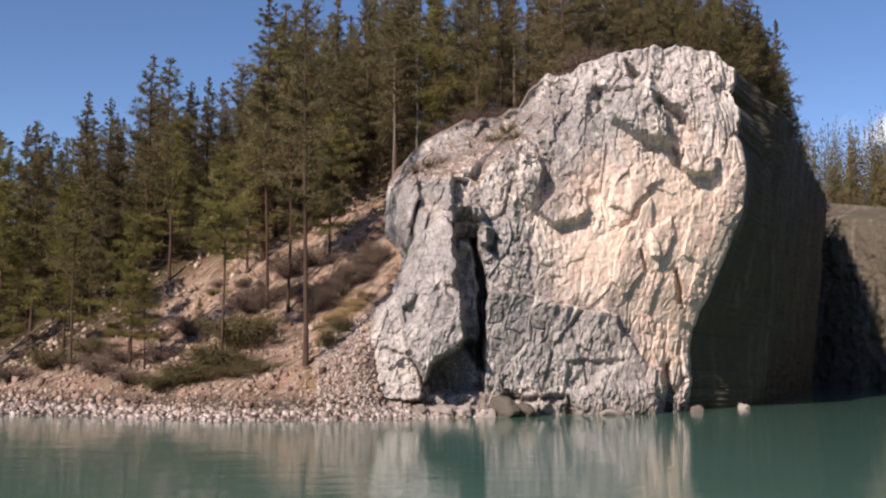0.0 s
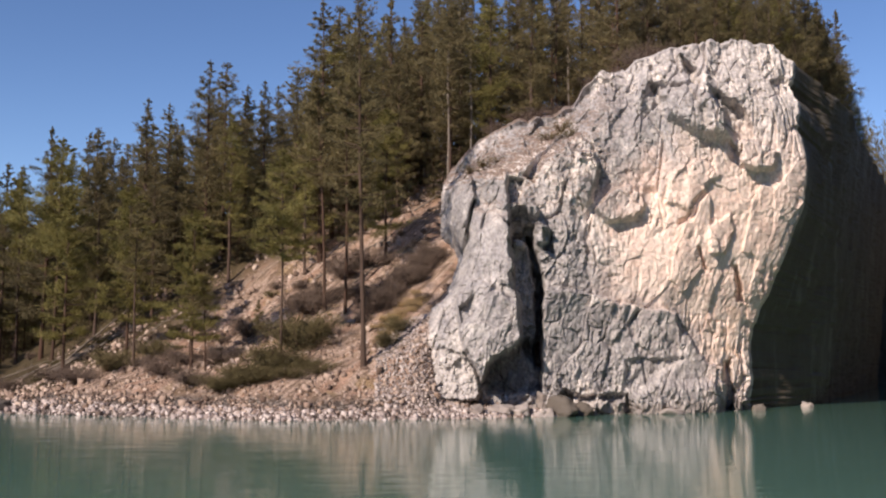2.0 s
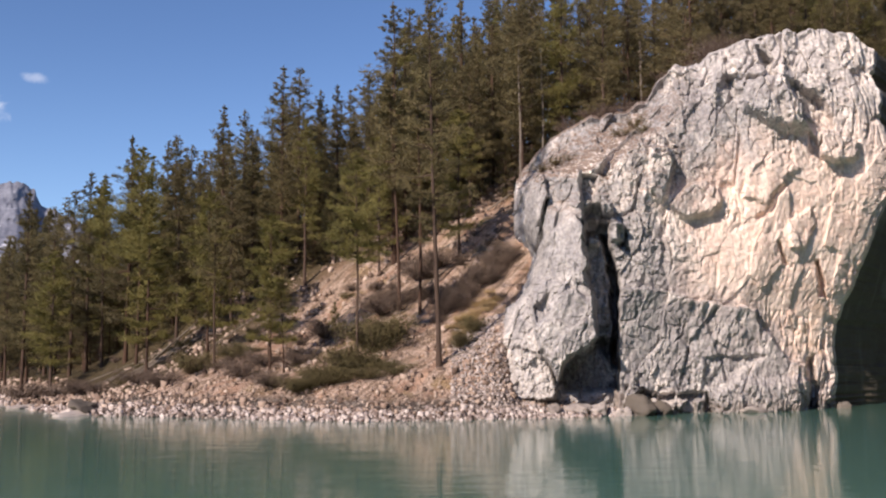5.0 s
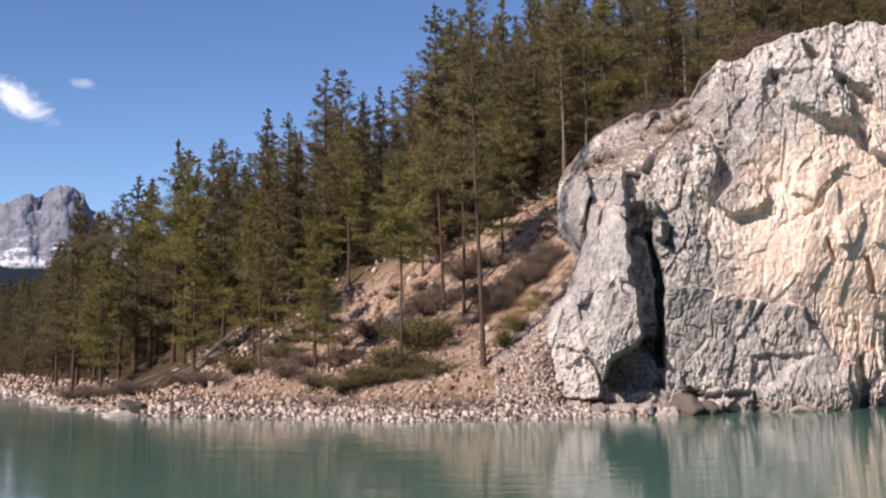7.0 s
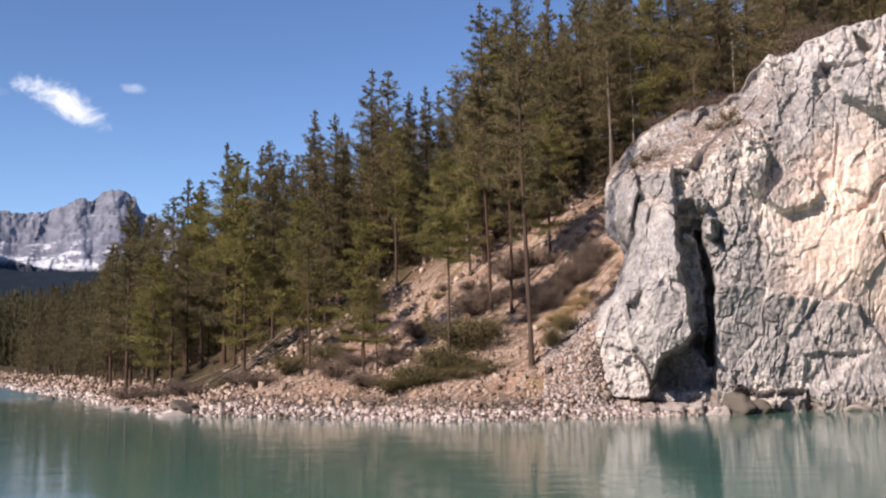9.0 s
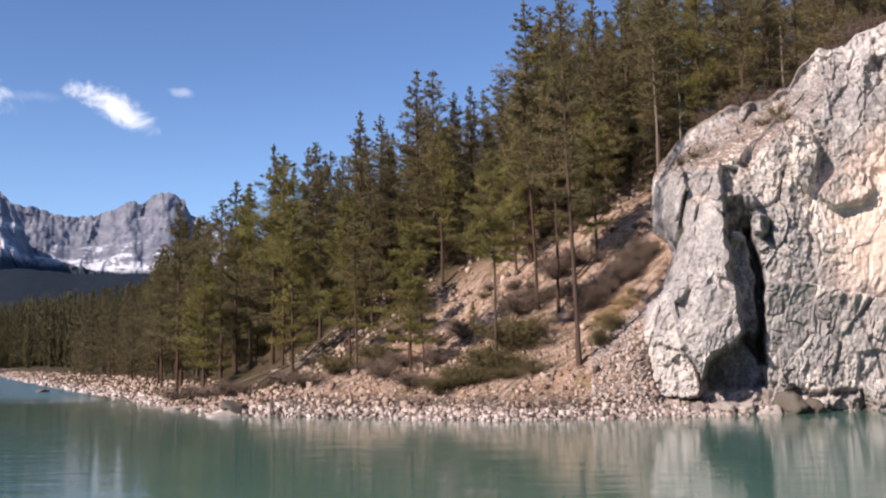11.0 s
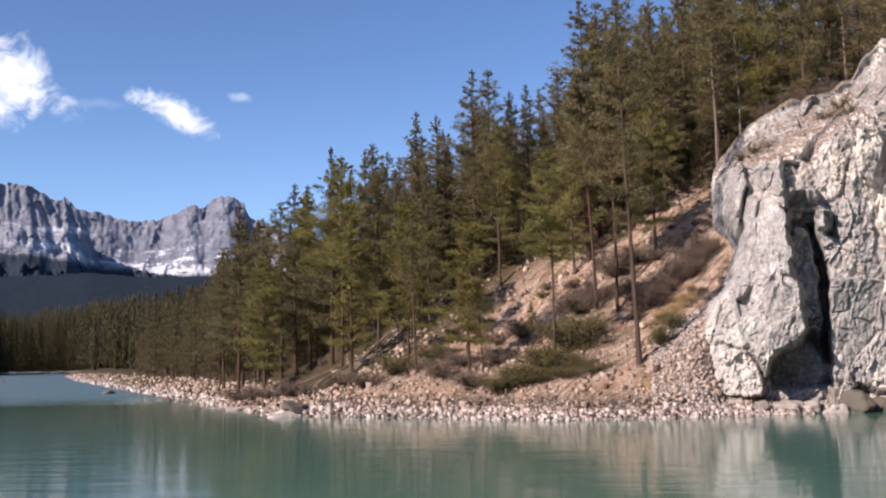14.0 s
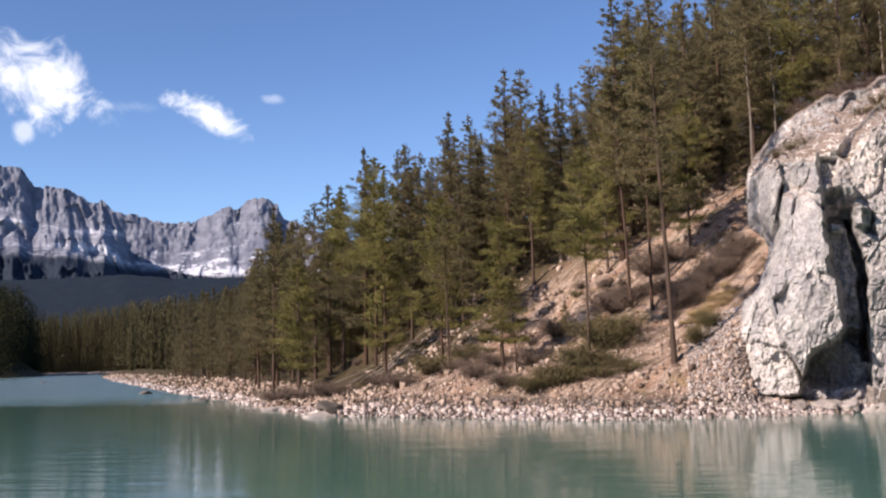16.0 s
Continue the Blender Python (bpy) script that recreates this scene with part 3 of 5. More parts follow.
def build_cliff():
    nu, nv, ncap = 640, 460, 26
    ns, nl = 110, 20
    u = np.linspace(0, 1, nu)
    v = np.linspace(0, 1, nv)
    gu, gv = np.meshgrid(u, v, indexing="ij")
    wobble = soft_noise(np.stack([u * 30, 0 * u, 0 * u], 1), 1.0, 5, 4) * 0.2
    top = chart(u, CROWN) + wobble
    z = -0.8 + gv * (top[:, None] + 0.8)
    a = chart(z, LEFT_EDGE) * (1 - gu) + chart(z, RIGHT_EDGE) * gu
    rag = np.stack([0 * z[0], 0 * z[0], z[0]], 1)
    a = a + (0.35 * soft_noise(rag, 0.9, 321, 5, 0.65)[None, :] * (1 - gu) ** 6 + 0.3 * soft_noise(rag, 0.9, 331, 5, 0.65)[None, :] * gu ** 6) * smooth(z, 0.5, 2.0)
    # how far the face stands from the middle of the river
    lean = 0.07 * z + 1.7 * smooth(gv, 0.72, 1.0) ** 2
    dist = chart(gu, FACE) + lean
    out = np.zeros_like(a)
    # the forms have broken outlines
    grid = np.stack([a.ravel() * 0.85, 0 * a.ravel(), z.ravel()], 1)
    aw = a + (0.22 * soft_noise(grid, 1.0, 301, 5, 0.65) + 0.10 * broken(grid, 1.6, 303)[0]).reshape(a.shape)
    zw = z + (0.18 * soft_noise(grid, 1.0, 311, 5, 0.65) + 0.08 * broken(grid, 1.6, 313)[0]).reshape(a.shape)
    # buttress beside the chimney, with its pointed foot and the hollow under it
    out += 1.3 * (1 - 0.65 * smooth(z, 6.5, 10.5)) * inside_shape(aw, zw, [(5.0, 0.4), (5.0, 4.2), (7.6, 6.2), (8.6, 8.4), (7.6, 9.5), (7.2, 11.2), (11.4, 11.3), (11.5, 10.3), (11.5, 8.6), (11.7, 6.5),
                                     (12.15, 5.0), (12.2, 3.4), (11.9, 3.1), (10.8, 2.6), (10.1, 1.6), (9.7, 0.6)], 0.25)
    out += 0.9 * inside_shape(aw, zw, [(8.5, 5.45), (9.6, 5.95), (10.9, 5.5), (12.1, 4.85), (12.2, 3.4), (11.5, 2.8), (10.7, 2.6), (10.35, 2.2), (10.07, 1.55), (9.5, 2.15), (9.0, 2.9)], 0.25)
    out += 0.35 * inside_shape(aw, zw, [(9.3, 7.8), (10.9, 9.1), (11.5, 8.6), (11.6, 6.2), (12.1, 4.8), (10.9, 5.5), (9.9, 5.8)], 0.2)
    # the smooth slab high on the buttress, split by an upright crack, and the ledge over it
    out += 0.45 * inside_shape(aw, zw, [(8.0, 11.0), (8.0, 9.0), (9.1, 7.6), (9.35, 9.6), (9.6, 9.9), (9.5, 11.1)], 0.15)
    out -= 0.7 * inside_shape(aw, zw, [(9.5, 9.9), (9.62, 9.9), (9.36, 7.8), (9.2, 7.7)], 0.12)
    out -= 0.6 * inside_shape(aw, zw, [(11.5, 10.9), (12.35, 10.8), (12.2, 9.8), (11.55, 9.8)], 0.15)
    out -= 0.5 * smooth(zw, 11.1, 11.35) * (1 - smooth(a, 11.2, 12.4))
    # the low plinth left of the foot, cut off by a slanting joint
    out -= 0.35 * inside_shape(aw, zw, [(6.6, 3.2), (7.4, 2.95), (8.7, 2.8), (9.6, 2.05), (10.0, 1.4), (9.8, 0.3), (6.4, 0.3)], 0.2)
    out -= 0.6 * inside_shape(aw, zw, [(9.0, 2.75), (9.15, 2.75), (9.75, 1.95), (10.02, 1.35), (9.85, 1.3), (9.45, 2.05)], 0.15)
    out -= 0.55 * inside_shape(aw, zw, [(8.8, 4.8), (9.6, 5.25), (9.5, 4.4), (8.9, 4.1)], 0.2)
    out -= 0.4 * inside_shape(aw, zw, [(8.3, 5.4), (8.9, 5.9), (9.1, 5.6), (8.5, 5.1)], 0.2)
    out -= 1.8 * inside_shape(aw, zw, [(10.1, 1.45), (10.4, 2.2), (11.5, 2.75), (12.3, 3.4), (13.3, 3.4), (13.3, 1.0), (10.2, 0.95)], 0.25)
    calm = 0.6 * inside_shape(aw, zw, [(8, 3), (8.3, 8), (8.3, 11), (12, 10.5), (12.4, 5), (11.5, 2.5)], 1.2) + 0.35 * inside_shape(aw, zw, [(17.5, 0), (17.8, 2.6), (21.2, 2.5), (22, 1), (22, 0)], 1.0)
    calm = np.clip(calm + 0.9 * inside_shape(aw, zw, [(15.5, 5.8), (16.0, 8.6), (19.5, 8.8), (20.5, 11.5), (23.4, 11.8), (25.6, 10.6), (27.0, 9.4), (26, 6.6), (24.4, 3.6), (20.9, 5.0)], 1.4), 0, 1)
    fluted = np.clip(inside_shape(aw, zw, [(15.0, 14.2), (17.0, 17), (21, 18.6), (26, 20), (28.5, 19), (28.2, 13), (24.8, 13.2), (22, 13.2), (18, 13.6)], 1.6)
                     + 0.7 * inside_shape(aw, zw, [(20.6, 4.8), (23.5, 4.4), (24.6, 3.4), (24.6, 0.8), (22.4, 1.6)], 1.0), 0, 1)
    # the chimney: a shaded recess that narrows into a cleft
    out -= 1.15 * inside_shape(aw, zw, [(11.6, 9.0), (12.9, 8.9), (12.9, 8.1), (13.2, 6.8), (13.5, 5.5), (13.3, 3.4), (13.3, 2.0), (12.2, 3.0), (12.2, 4.8), (11.7, 6.3), (11.5, 8.0)], 0.3)
    out -= 2.0 * inside_shape(aw, zw, [(12.5, 8.4), (12.85, 8.2), (13.2, 6.9), (13.5, 5.6), (13.35, 3.6), (13.3, 2.0), (12.95, 2.0), (13.0, 4.2), (13.0, 5.8), (12.7, 7.2)], 0.2)
    out -= 1.2 * inside_shape(aw, zw, [(11.55, 9.2), (12.1, 9.6), (13.0, 9.3), (13.2, 8.3), (12.6, 7.9), (11.7, 8.2)], 0.35)
    for ca, cz, r in ((11.95, 8.75, 0.36), (13.3, 8.2, 0.5), (12.9, 9.3, 0.3), (12.1, 7.9, 0.3)):
        out += 0.9 * smooth(r - np.maximum(np.abs(a - ca) * 0.82, np.abs(z - cz)) * 0.55 - np.hypot((a - ca) * 0.82, z - cz) * 0.5, -0.02, 0.12)
    out -= 0.7 * inside_shape(aw, zw, [(13.5, 8.4), (14.0, 8.3), (13.9, 7.4), (13.45, 7.6)], 0.2)
    # the low slab
    out += 0.85 * inside_shape(aw, zw, [(13.3, -1), (13.3, 3.4), (13.55, 5.75), (16.2, 5.4), (17.8, 5.05), (20.6, 4.7), (20.85, 4.0), (22.3, 2.3), (23.1, 2.0), (23.2, 1.0), (23.0, -1)], 0.14)
    out -= 0.35 * inside_shape(aw, zw, [(17.8, 2.5), (21.0, 2.5), (19.6, 1.7), (18.6, 0.95), (17.75, 1.05)], 0.2)
    # hanging block with its undercut
    out += 0.5 * inside_shape(aw, zw, [(16.4, 9.5), (17.2, 10.4), (18.1, 10.7), (18.9, 10.2), (19.1, 9.75), (18.4, 9.2), (16.9, 8.9)], 0.2)
    out -= 0.1 * inside_shape(aw, zw, [(16.6, 8.85), (18.4, 9.1), (19.2, 9.6), (19.4, 9.2), (18.6, 8.6), (17.0, 8.5)], 0.25)
    out += 0.7 * inside_shape(aw, zw, [(15.2, 10.2), (15.4, 12.2), (16.3, 12.3), (16.6, 11.6), (16.4, 10.2), (15.9, 9.6)], 0.25)
    # open joints and steps in the pink rock
    out -= 0.6 * inside_shape(aw, zw, [(21.88, 7.9), (22.02, 7.9), (22.22, 6.8), (22.05, 6.8)], 0.12)
    out -= 0.8 * inside_shape(aw, zw, [(23.7, 7.1), (23.9, 7.1), (24.1, 5.3), (23.8, 5.3)], 0.16)
    out += 0.32 * inside_shape(aw, zw, [(22.5, 7.5), (22.6, 8.9), (23.6, 9.6), (23.95, 9.0), (23.2, 7.6)], 0.15)
    out -= 0.30 * inside_shape(aw, zw, [(20.9, 9.2), (21.4, 9.5), (22.2, 10.6), (22.4, 10.5), (21.6, 9.2), (20.9, 9.0)], 0.15)
    out += 0.25 * inside_shape(aw, zw, [(20.2, 10.0), (20.6, 11.6), (22.3, 12.2), (23.2, 11.4), (22.2, 10.6), (21.4, 9.6)], 0.2)
    # ribs, notch and the overhanging block near the top
    out += 0.9 * inside_shape(aw, zw, [(20.1, 15.6), (22.5, 16.2), (23.3, 14.9), (23.6, 13.5), (22.5, 13.2), (20.4, 14.2)], 0.5)
    out += 0.8 * inside_shape(aw, zw, [(22.2, 15.2), (22.6, 16.6), (23.4, 15.0), (23.8, 13.3), (22.9, 13.1)], 0.5)
    out -= 1.2 * inside_shape(aw, zw, [(22.75, 16.0), (24.6, 15.0), (25.0, 13.6), (24.3, 13.4), (23.4, 14.6), (22.8, 15.2)], 0.3)
    out += 0.75 * inside_shape(aw, zw, [(24.2, 12.1), (24.3, 13.3), (25.5, 13.15), (26.2, 12.8), (25.8, 11.9), (24.9, 11.8)], 0.2)
    out -= 0.5 * inside_shape(aw, zw, [(23.7, 13.2), (24.25, 12.7), (24.3, 11.9), (23.7, 12.2)], 0.2)
    out -= 1.0 * inside_shape(aw, zw, [(21.25, 17.9), (21.95, 17.2), (21.85, 16.2), (21.3, 16.9)], 0.2)
    out += 0.6 * inside_shape(aw, zw, [(18.8, 14.8), (19.0, 16.8), (21.0, 17.4), (21.8, 16.2), (21.4, 15.9), (19.6, 16.2)], 0.25)
    out -= 0.5 * inside_shape(aw, zw, [(19.5, 16.2), (19.8, 16.1), (19.9, 15.0), (19.6, 14.6)], 0.2)
    out -= 0.7 * inside_shape(aw, zw, [(25.9, 16.9), (26.3, 17.3), (26.5, 16.2), (26.2, 15.9)], 0.2)
    # sloping left shoulder with its gully
    out -= 2.2 * inside_shape(aw, zw, [(8.0, 12.0), (9.5, 14.5), (16.0, 15.9), (15.2, 13.6), (13.0, 12.4), (11.0, 11.6)], 1.8)
    out -= 0.7 * inside_shape(aw, zw, [(12.4, 11.0), (13.4, 12.6), (14.8, 13.8), (15.1, 13.5), (13.8, 12.2), (12.9, 10.8)], 0.3)
    # foot worn into benches and hollows by the river
    foot = np.stack([a.ravel() * 0.85, 0 * a.ravel(), z.ravel()], 1)
    out += 0.4 * (broken(foot, 0.8, 207)[0].reshape(a.shape) + 0.2) * (1 - smooth(z, 0.8, 1.6)) * smooth(a, 12.5, 13.5)
    out -= 1.1 * inside_shape(aw, zw, [(13.9, 0.05), (14.1, 0.8), (14.6, 1.15), (15.0, 1.0), (15.1, 0.05)], 0.2)
    out -= 0.6 * inside_shape(aw, zw, [(15.0, 0.55), (15.0, 0.9), (17.7, 0.95), (17.7, 0.6)], 0.2)
    out -= 0.8 * inside_shape(aw, zw, [(17.8, -0.5), (17.8, 0.9), (18.1, 0.9), (18.2, -0.5)], 0.2)
    out -= 1.0 * inside_shape(aw, zw, [(23.1, -0.5), (23.15, 2.3), (23.45, 2.5), (23.6, -0.5)], 0.25)
    out += 0.5 * inside_shape(aw, zw, [(18.3, -1), (18.5, 0.8), (19.6, 1.6), (21.0, 1.3), (22.6, 1.5), (23.0, -1)], 0.5)
    crushed = np.clip(1 - smooth(z, 1.0, 2.2) + 0.9 * inside_shape(aw, zw, [(5, 0), (5, 5), (7.6, 6.4), (8.8, 6.8), (9.0, 5.0), (8.3, 3.5), (9.3, 2.4), (9.8, 0)], 0.8)
                      + 0.8 * inside_shape(aw, zw, [(13.6, 5.6), (14.5, 8.5), (13.2, 12.5), (15.5, 13.5), (17.5, 12.5), (16.3, 9.0), (16.0, 5.4)], 1.0), 0, 1)
    flat = np.stack([dist * np.sin(np.radians(a)), dist * np.cos(np.radians(a)), z], -1)
    relief = rock_relief(flat.reshape(-1, 3), 1.0, calm.ravel(), fluted.ravel(), crushed.ravel()).reshape(a.shape)
    edge = smooth(gu, 0.0, 0.03)
    dist = dist - out * edge - relief
    # the left edge turns back into the hill
    turn = smooth(gu, 0.06, 0.0) ** 2 * 2.5
    side_push = relief * 0.35 * (smooth(gu, 0.05, 0.0) * -1 + smooth(gu, 0.95, 1.0))
    x = dist * np.sin(np.radians(a)) + side_push
    y = dist * np.cos(np.radians(a)) + turn
    front = np.stack([x, y, z], -1)
    # the shaded side along the gorge
    way = np.array(GORGE_SIDE)
    length = np.concatenate([[0], np.cumsum(np.hypot(*np.diff(way, axis=0).T))])
    w = np.linspace(0, 1, ns) ** 1.7
    sx, sy = np.interp(w * length[-1], length, way[:, 0]), np.interp(w * length[-1], length, way[:, 1])
    start = front[-1]
    fade = smooth(w, 0.0, 0.09)[:, None]
    zs = start[None, :, 2] * (1 - fade) + fade * (-0.8 + v[None, :] * 18.0)
    px = (start[None, :, 0] + (sx - sx[0])[:, None]) * (1 - fade) + fade * (sx[:, None] + (v[None, :] - 0.5) * 1.6)
    py = (start[None, :, 1] + (sy - sy[0])[:, None]) * (1 - fade) + fade * (sy[:, None] + (v[None, :] - 0.5) * -1.2)
    pts = np.stack([px, py, zs], -1)
    rel = rock_relief(pts.reshape(-1, 3), 1.3, 0.9).reshape(px.shape) * smooth(w, 0.0, 0.05)[:, None]
    pts[..., 0] += rel * 0.8
    pts[..., 1] -= rel * 0.58
    # the left return into the hill
    k = (np.linspace(1, 0, nl, endpoint=False) ** 1.3)[:, None]
    left = np.stack([front[None, 0, :, 0] + 1.5 * k, front[None, 0, :, 1] + 9.0 * k, front[None, 0, :, 2] + 0 * k], -1)
    rel = rock_relief(left.reshape(-1, 3)).reshape(left.shape[:2]) * smooth(k, 0.0, 0.1)
    left[..., 0] -= rel
    body = np.concatenate([left, front, pts[1:]], 0)
    n_all = len(body)
    # back over the top
    rim = body[:, -1]
    inward = np.concatenate([np.tile([[0.3, 0.95]], (nl, 1)), np.stack([np.sin(np.radians(a[:, -1])), np.cos(np.radians(a[:, -1]))], 1),
                             np.tile([[-0.8, 0.6]], (ns - 1, 1))], 0)
    inward[nl + nu - 60:nl + nu + 40, 0] = np.interp(np.arange(100), [0, 99], [inward[nl + nu - 60, 0], -0.8])
    back = np.linspace(0, 1, ncap + 1)[1:] ** 1.3 * 9.0
    cap = np.zeros((n_all, ncap, 3))
    cap[..., 0] = rim[:, None, 0] + inward[:, None, 0] * back
    cap[..., 1] = rim[:, None, 1] + inward[:, None, 1] * back
    rise = 0.55 * (1 - np.exp(-back / 1.2)) + 0.05 * back - 2.2 * smooth(back, 6.5, 9)
    cap[..., 2] = rim[:, None, 2] + rise
    cap[..., 2] += (rock_relief(cap.reshape(-1, 3)) * 0.32).reshape(n_all, ncap) * smooth(back, 0, 1.5)
    verts = np.concatenate([body, cap], 1)
    seam = nl + nu + 6
    cliff = new("cliff", mesh_of("cliff", verts[:seam].reshape(-1, 3), grid_faces(seam, nv + ncap), LIMESTONE, False))
    side = new("gorge_side", mesh_of("gorge_side", verts[seam - 1:].reshape(-1, 3), grid_faces(n_all - seam + 1, nv + ncap), SHADED_ROCK, False))
    tagged(side, "rock face of the gorge, its shade put into the dark streaked colour", "cliff", kind="structure")
    tagged(cliff, "pale grey and pink limestone cliff with a dark chimney, rising from the river", "cliff", kind="structure")


build_cliff()


def build_gorge_wall():
    """The far wall of the gorge, in shade."""
    way = np.array([(50, 113), (54, 104.5), (57.2, 96.8), (59.5, 91), (63, 84), (67, 78)], float)
    length = np.concatenate([[0], np.cumsum(np.hypot(*np.diff(way, axis=0).T))])
    nu, nv = 200, 110
    w, v = np.linspace(0, length[-1], nu), np.linspace(0, 1, nv)
    px, py = np.interp(w, length, way[:, 0]), np.interp(w, length, way[:, 1])
    top = 23.3 - 0.17 * w + 1.0 * soft_noise(np.stack([w * 0.1, 0 * w, 0 * w], 1), 1.0, 8, 4)
    z = -0.8 + v[None, :] * top[:, None]
    back = 1.2 * v[None, :] ** 2 + 4.0 * smooth(v, 0.9, 1.0)[None, :]
    nx, ny = np.gradient(py), -np.gradient(px)
    size = np.hypot(nx, ny)
    nx, ny = -nx[:, None] / size[:, None], -ny[:, None] / size[:, None]
    pts = np.stack([px[:, None] + 0 * z, py[:, None] + 0 * z, z], -1)
    back = back - rock_relief(pts.reshape(-1, 3) * 0.7, 1.8).reshape(z.shape)
    pts[..., 0] += nx * back
    pts[..., 1] += ny * back
    ob = new("gorge_wall", mesh_of("gorge_wall", pts.reshape(-1, 3), grid_faces(nu, nv), SHADED_ROCK))
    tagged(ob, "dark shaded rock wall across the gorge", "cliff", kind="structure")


build_gorge_wall()


# ---- distance ----
def mountain_side(azimuths, crest, near, far, bands, salt):
    """A mountain front between two distances, from its foot to the crest (azimuth and height in degrees). Bands: (height from, to, how flat)."""
    nh = 170
    h = np.linspace(0, 1, nh)
    ga, gh = np.meshgrid(azimuths, h, indexing="ij")
    p = np.stack([ga * 0.9, gh * 7.0, 0 * ga], -1).reshape(-1, 3)
    shift = soft_noise(p * (1, 0.3, 1), 0.8, salt, 4, 0.6).reshape(ga.shape) * 0.07
    flat = np.ones_like(ga)
    for low, high, amount in bands:
        flat += amount * smooth(gh + shift, low - 0.02, low + 0.02) * (1 - smooth(gh + shift, high - 0.02, high + 0.02))
    run = np.cumsum(flat, 1)
    run = (run - run[:, :1]) / (run[:, -1:] - run[:, :1])
    gully = np.abs(soft_noise(p * (1.2, 0.5, 1) + (0.45, 0, 0) * p[:, 1:2], 1.0, salt + 3, 5, 0.5).reshape(ga.shape))
    crag = facets(np.stack([ga.ravel() * 1.6 + gh.ravel() * 5, gh.ravel() * 12 - ga.ravel() * 0.7, 0 * ga.ravel()], 1), 1.0, salt + 5).reshape(ga.shape)
    small = facets(np.stack([ga.ravel() * 8, gh.ravel() * 40, 0 * ga.ravel()], 1), 1.0, salt + 7).reshape(ga.shape)
    d = near + (far - near) * run + (20 * gully - 11 * crag - 4 * small) * smooth(gh, 0.1, 0.4)
    jag = broken(np.stack([azimuths * 3.0, 0 * azimuths, 0 * azimuths], 1), 1.0, salt + 9)[0] * 0.10 + soft_noise(np.stack([azimuths * 7.0, 0 * azimuths, 0 * azimuths], 1), 1.0, salt + 11, 4) * 0.07
    spur = soft_noise(np.stack([ga * 0.55 + gh * 2.2, gh * 2.0 - ga * 0.25, 0 * ga], -1).reshape(-1, 3), 1.0, salt + 13, 5, 0.55).reshape(ga.shape)
    d = d + 90 * spur * smooth(gh, 0.1, 0.4) * (1 - 0.6 * gh)
    z = d * np.tan(np.radians(chart(azimuths, crest)[:, None] + jag[:, None] * gh ** 5)) * gh
    return np.stack([d * np.sin(np.radians(ga)), d * np.cos(np.radians(ga)), z], -1).reshape(-1, 3), grid_faces(len(azimuths), nh)


def build_mountains():
    """The banded shoulder, the snowy peak behind it, and the wooded ridge before both."""
    crest = [(-60, 11), (-48, 12), (-40, 11.4), (-35, 11.0), (-32.7, 10.6), (-31.7, 10.5), (-31.0, 9.55), (-29.4, 9.5), (-28.2, 8.8), (-27.5, 8.95), (-26.9, 8.2),
             (-26.5, 7.2), (-26.1, 6.3), (-25.3, 5.8), (-24.4, 5.35), (-23.0, 5.0), (-20, 4.4), (-10, 3)]
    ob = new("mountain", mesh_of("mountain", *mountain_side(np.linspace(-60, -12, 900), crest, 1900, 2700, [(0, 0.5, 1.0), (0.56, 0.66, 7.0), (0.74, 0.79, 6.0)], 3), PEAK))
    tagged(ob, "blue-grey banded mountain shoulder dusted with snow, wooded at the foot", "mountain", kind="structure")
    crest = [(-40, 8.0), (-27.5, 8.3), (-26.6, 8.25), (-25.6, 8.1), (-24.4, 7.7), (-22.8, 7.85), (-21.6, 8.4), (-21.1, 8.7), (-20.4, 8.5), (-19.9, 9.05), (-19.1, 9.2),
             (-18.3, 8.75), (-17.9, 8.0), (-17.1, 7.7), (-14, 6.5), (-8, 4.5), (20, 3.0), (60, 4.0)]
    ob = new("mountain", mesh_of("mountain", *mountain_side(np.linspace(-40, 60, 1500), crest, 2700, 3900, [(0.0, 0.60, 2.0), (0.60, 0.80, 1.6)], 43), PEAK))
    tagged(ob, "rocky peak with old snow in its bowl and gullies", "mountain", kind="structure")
    low = [(-60, 5.4), (-40, 5.0), (-32.6, 4.7), (-30, 4.8), (-28, 4.9), (-26.5, 5.0), (-25, 4.9), (-24, 4.8), (-22, 4.8), (-20, 4.8), (-17, 4.3), (-10, 4), (60, 3)]
    na, nr = 500, 40
    az, r = np.linspace(-60, 60, na), np.linspace(0, 1, nr)
    ga, gr = np.meshgrid(az, r, indexing="ij")
    d = 1100 + 500 * gr
    tips = np.random.RandomState(4).rand(na, nr)
    z = 1600 * np.tan(np.radians(chart(ga, low))) * gr ** 0.9 * (1 + 0.012 * tips)
    p = np.stack([d * np.sin(np.radians(ga)), d * np.cos(np.radians(ga)), z], -1)
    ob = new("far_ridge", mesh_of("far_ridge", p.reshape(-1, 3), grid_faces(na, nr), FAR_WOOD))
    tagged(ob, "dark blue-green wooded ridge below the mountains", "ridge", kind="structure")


build_mountains()


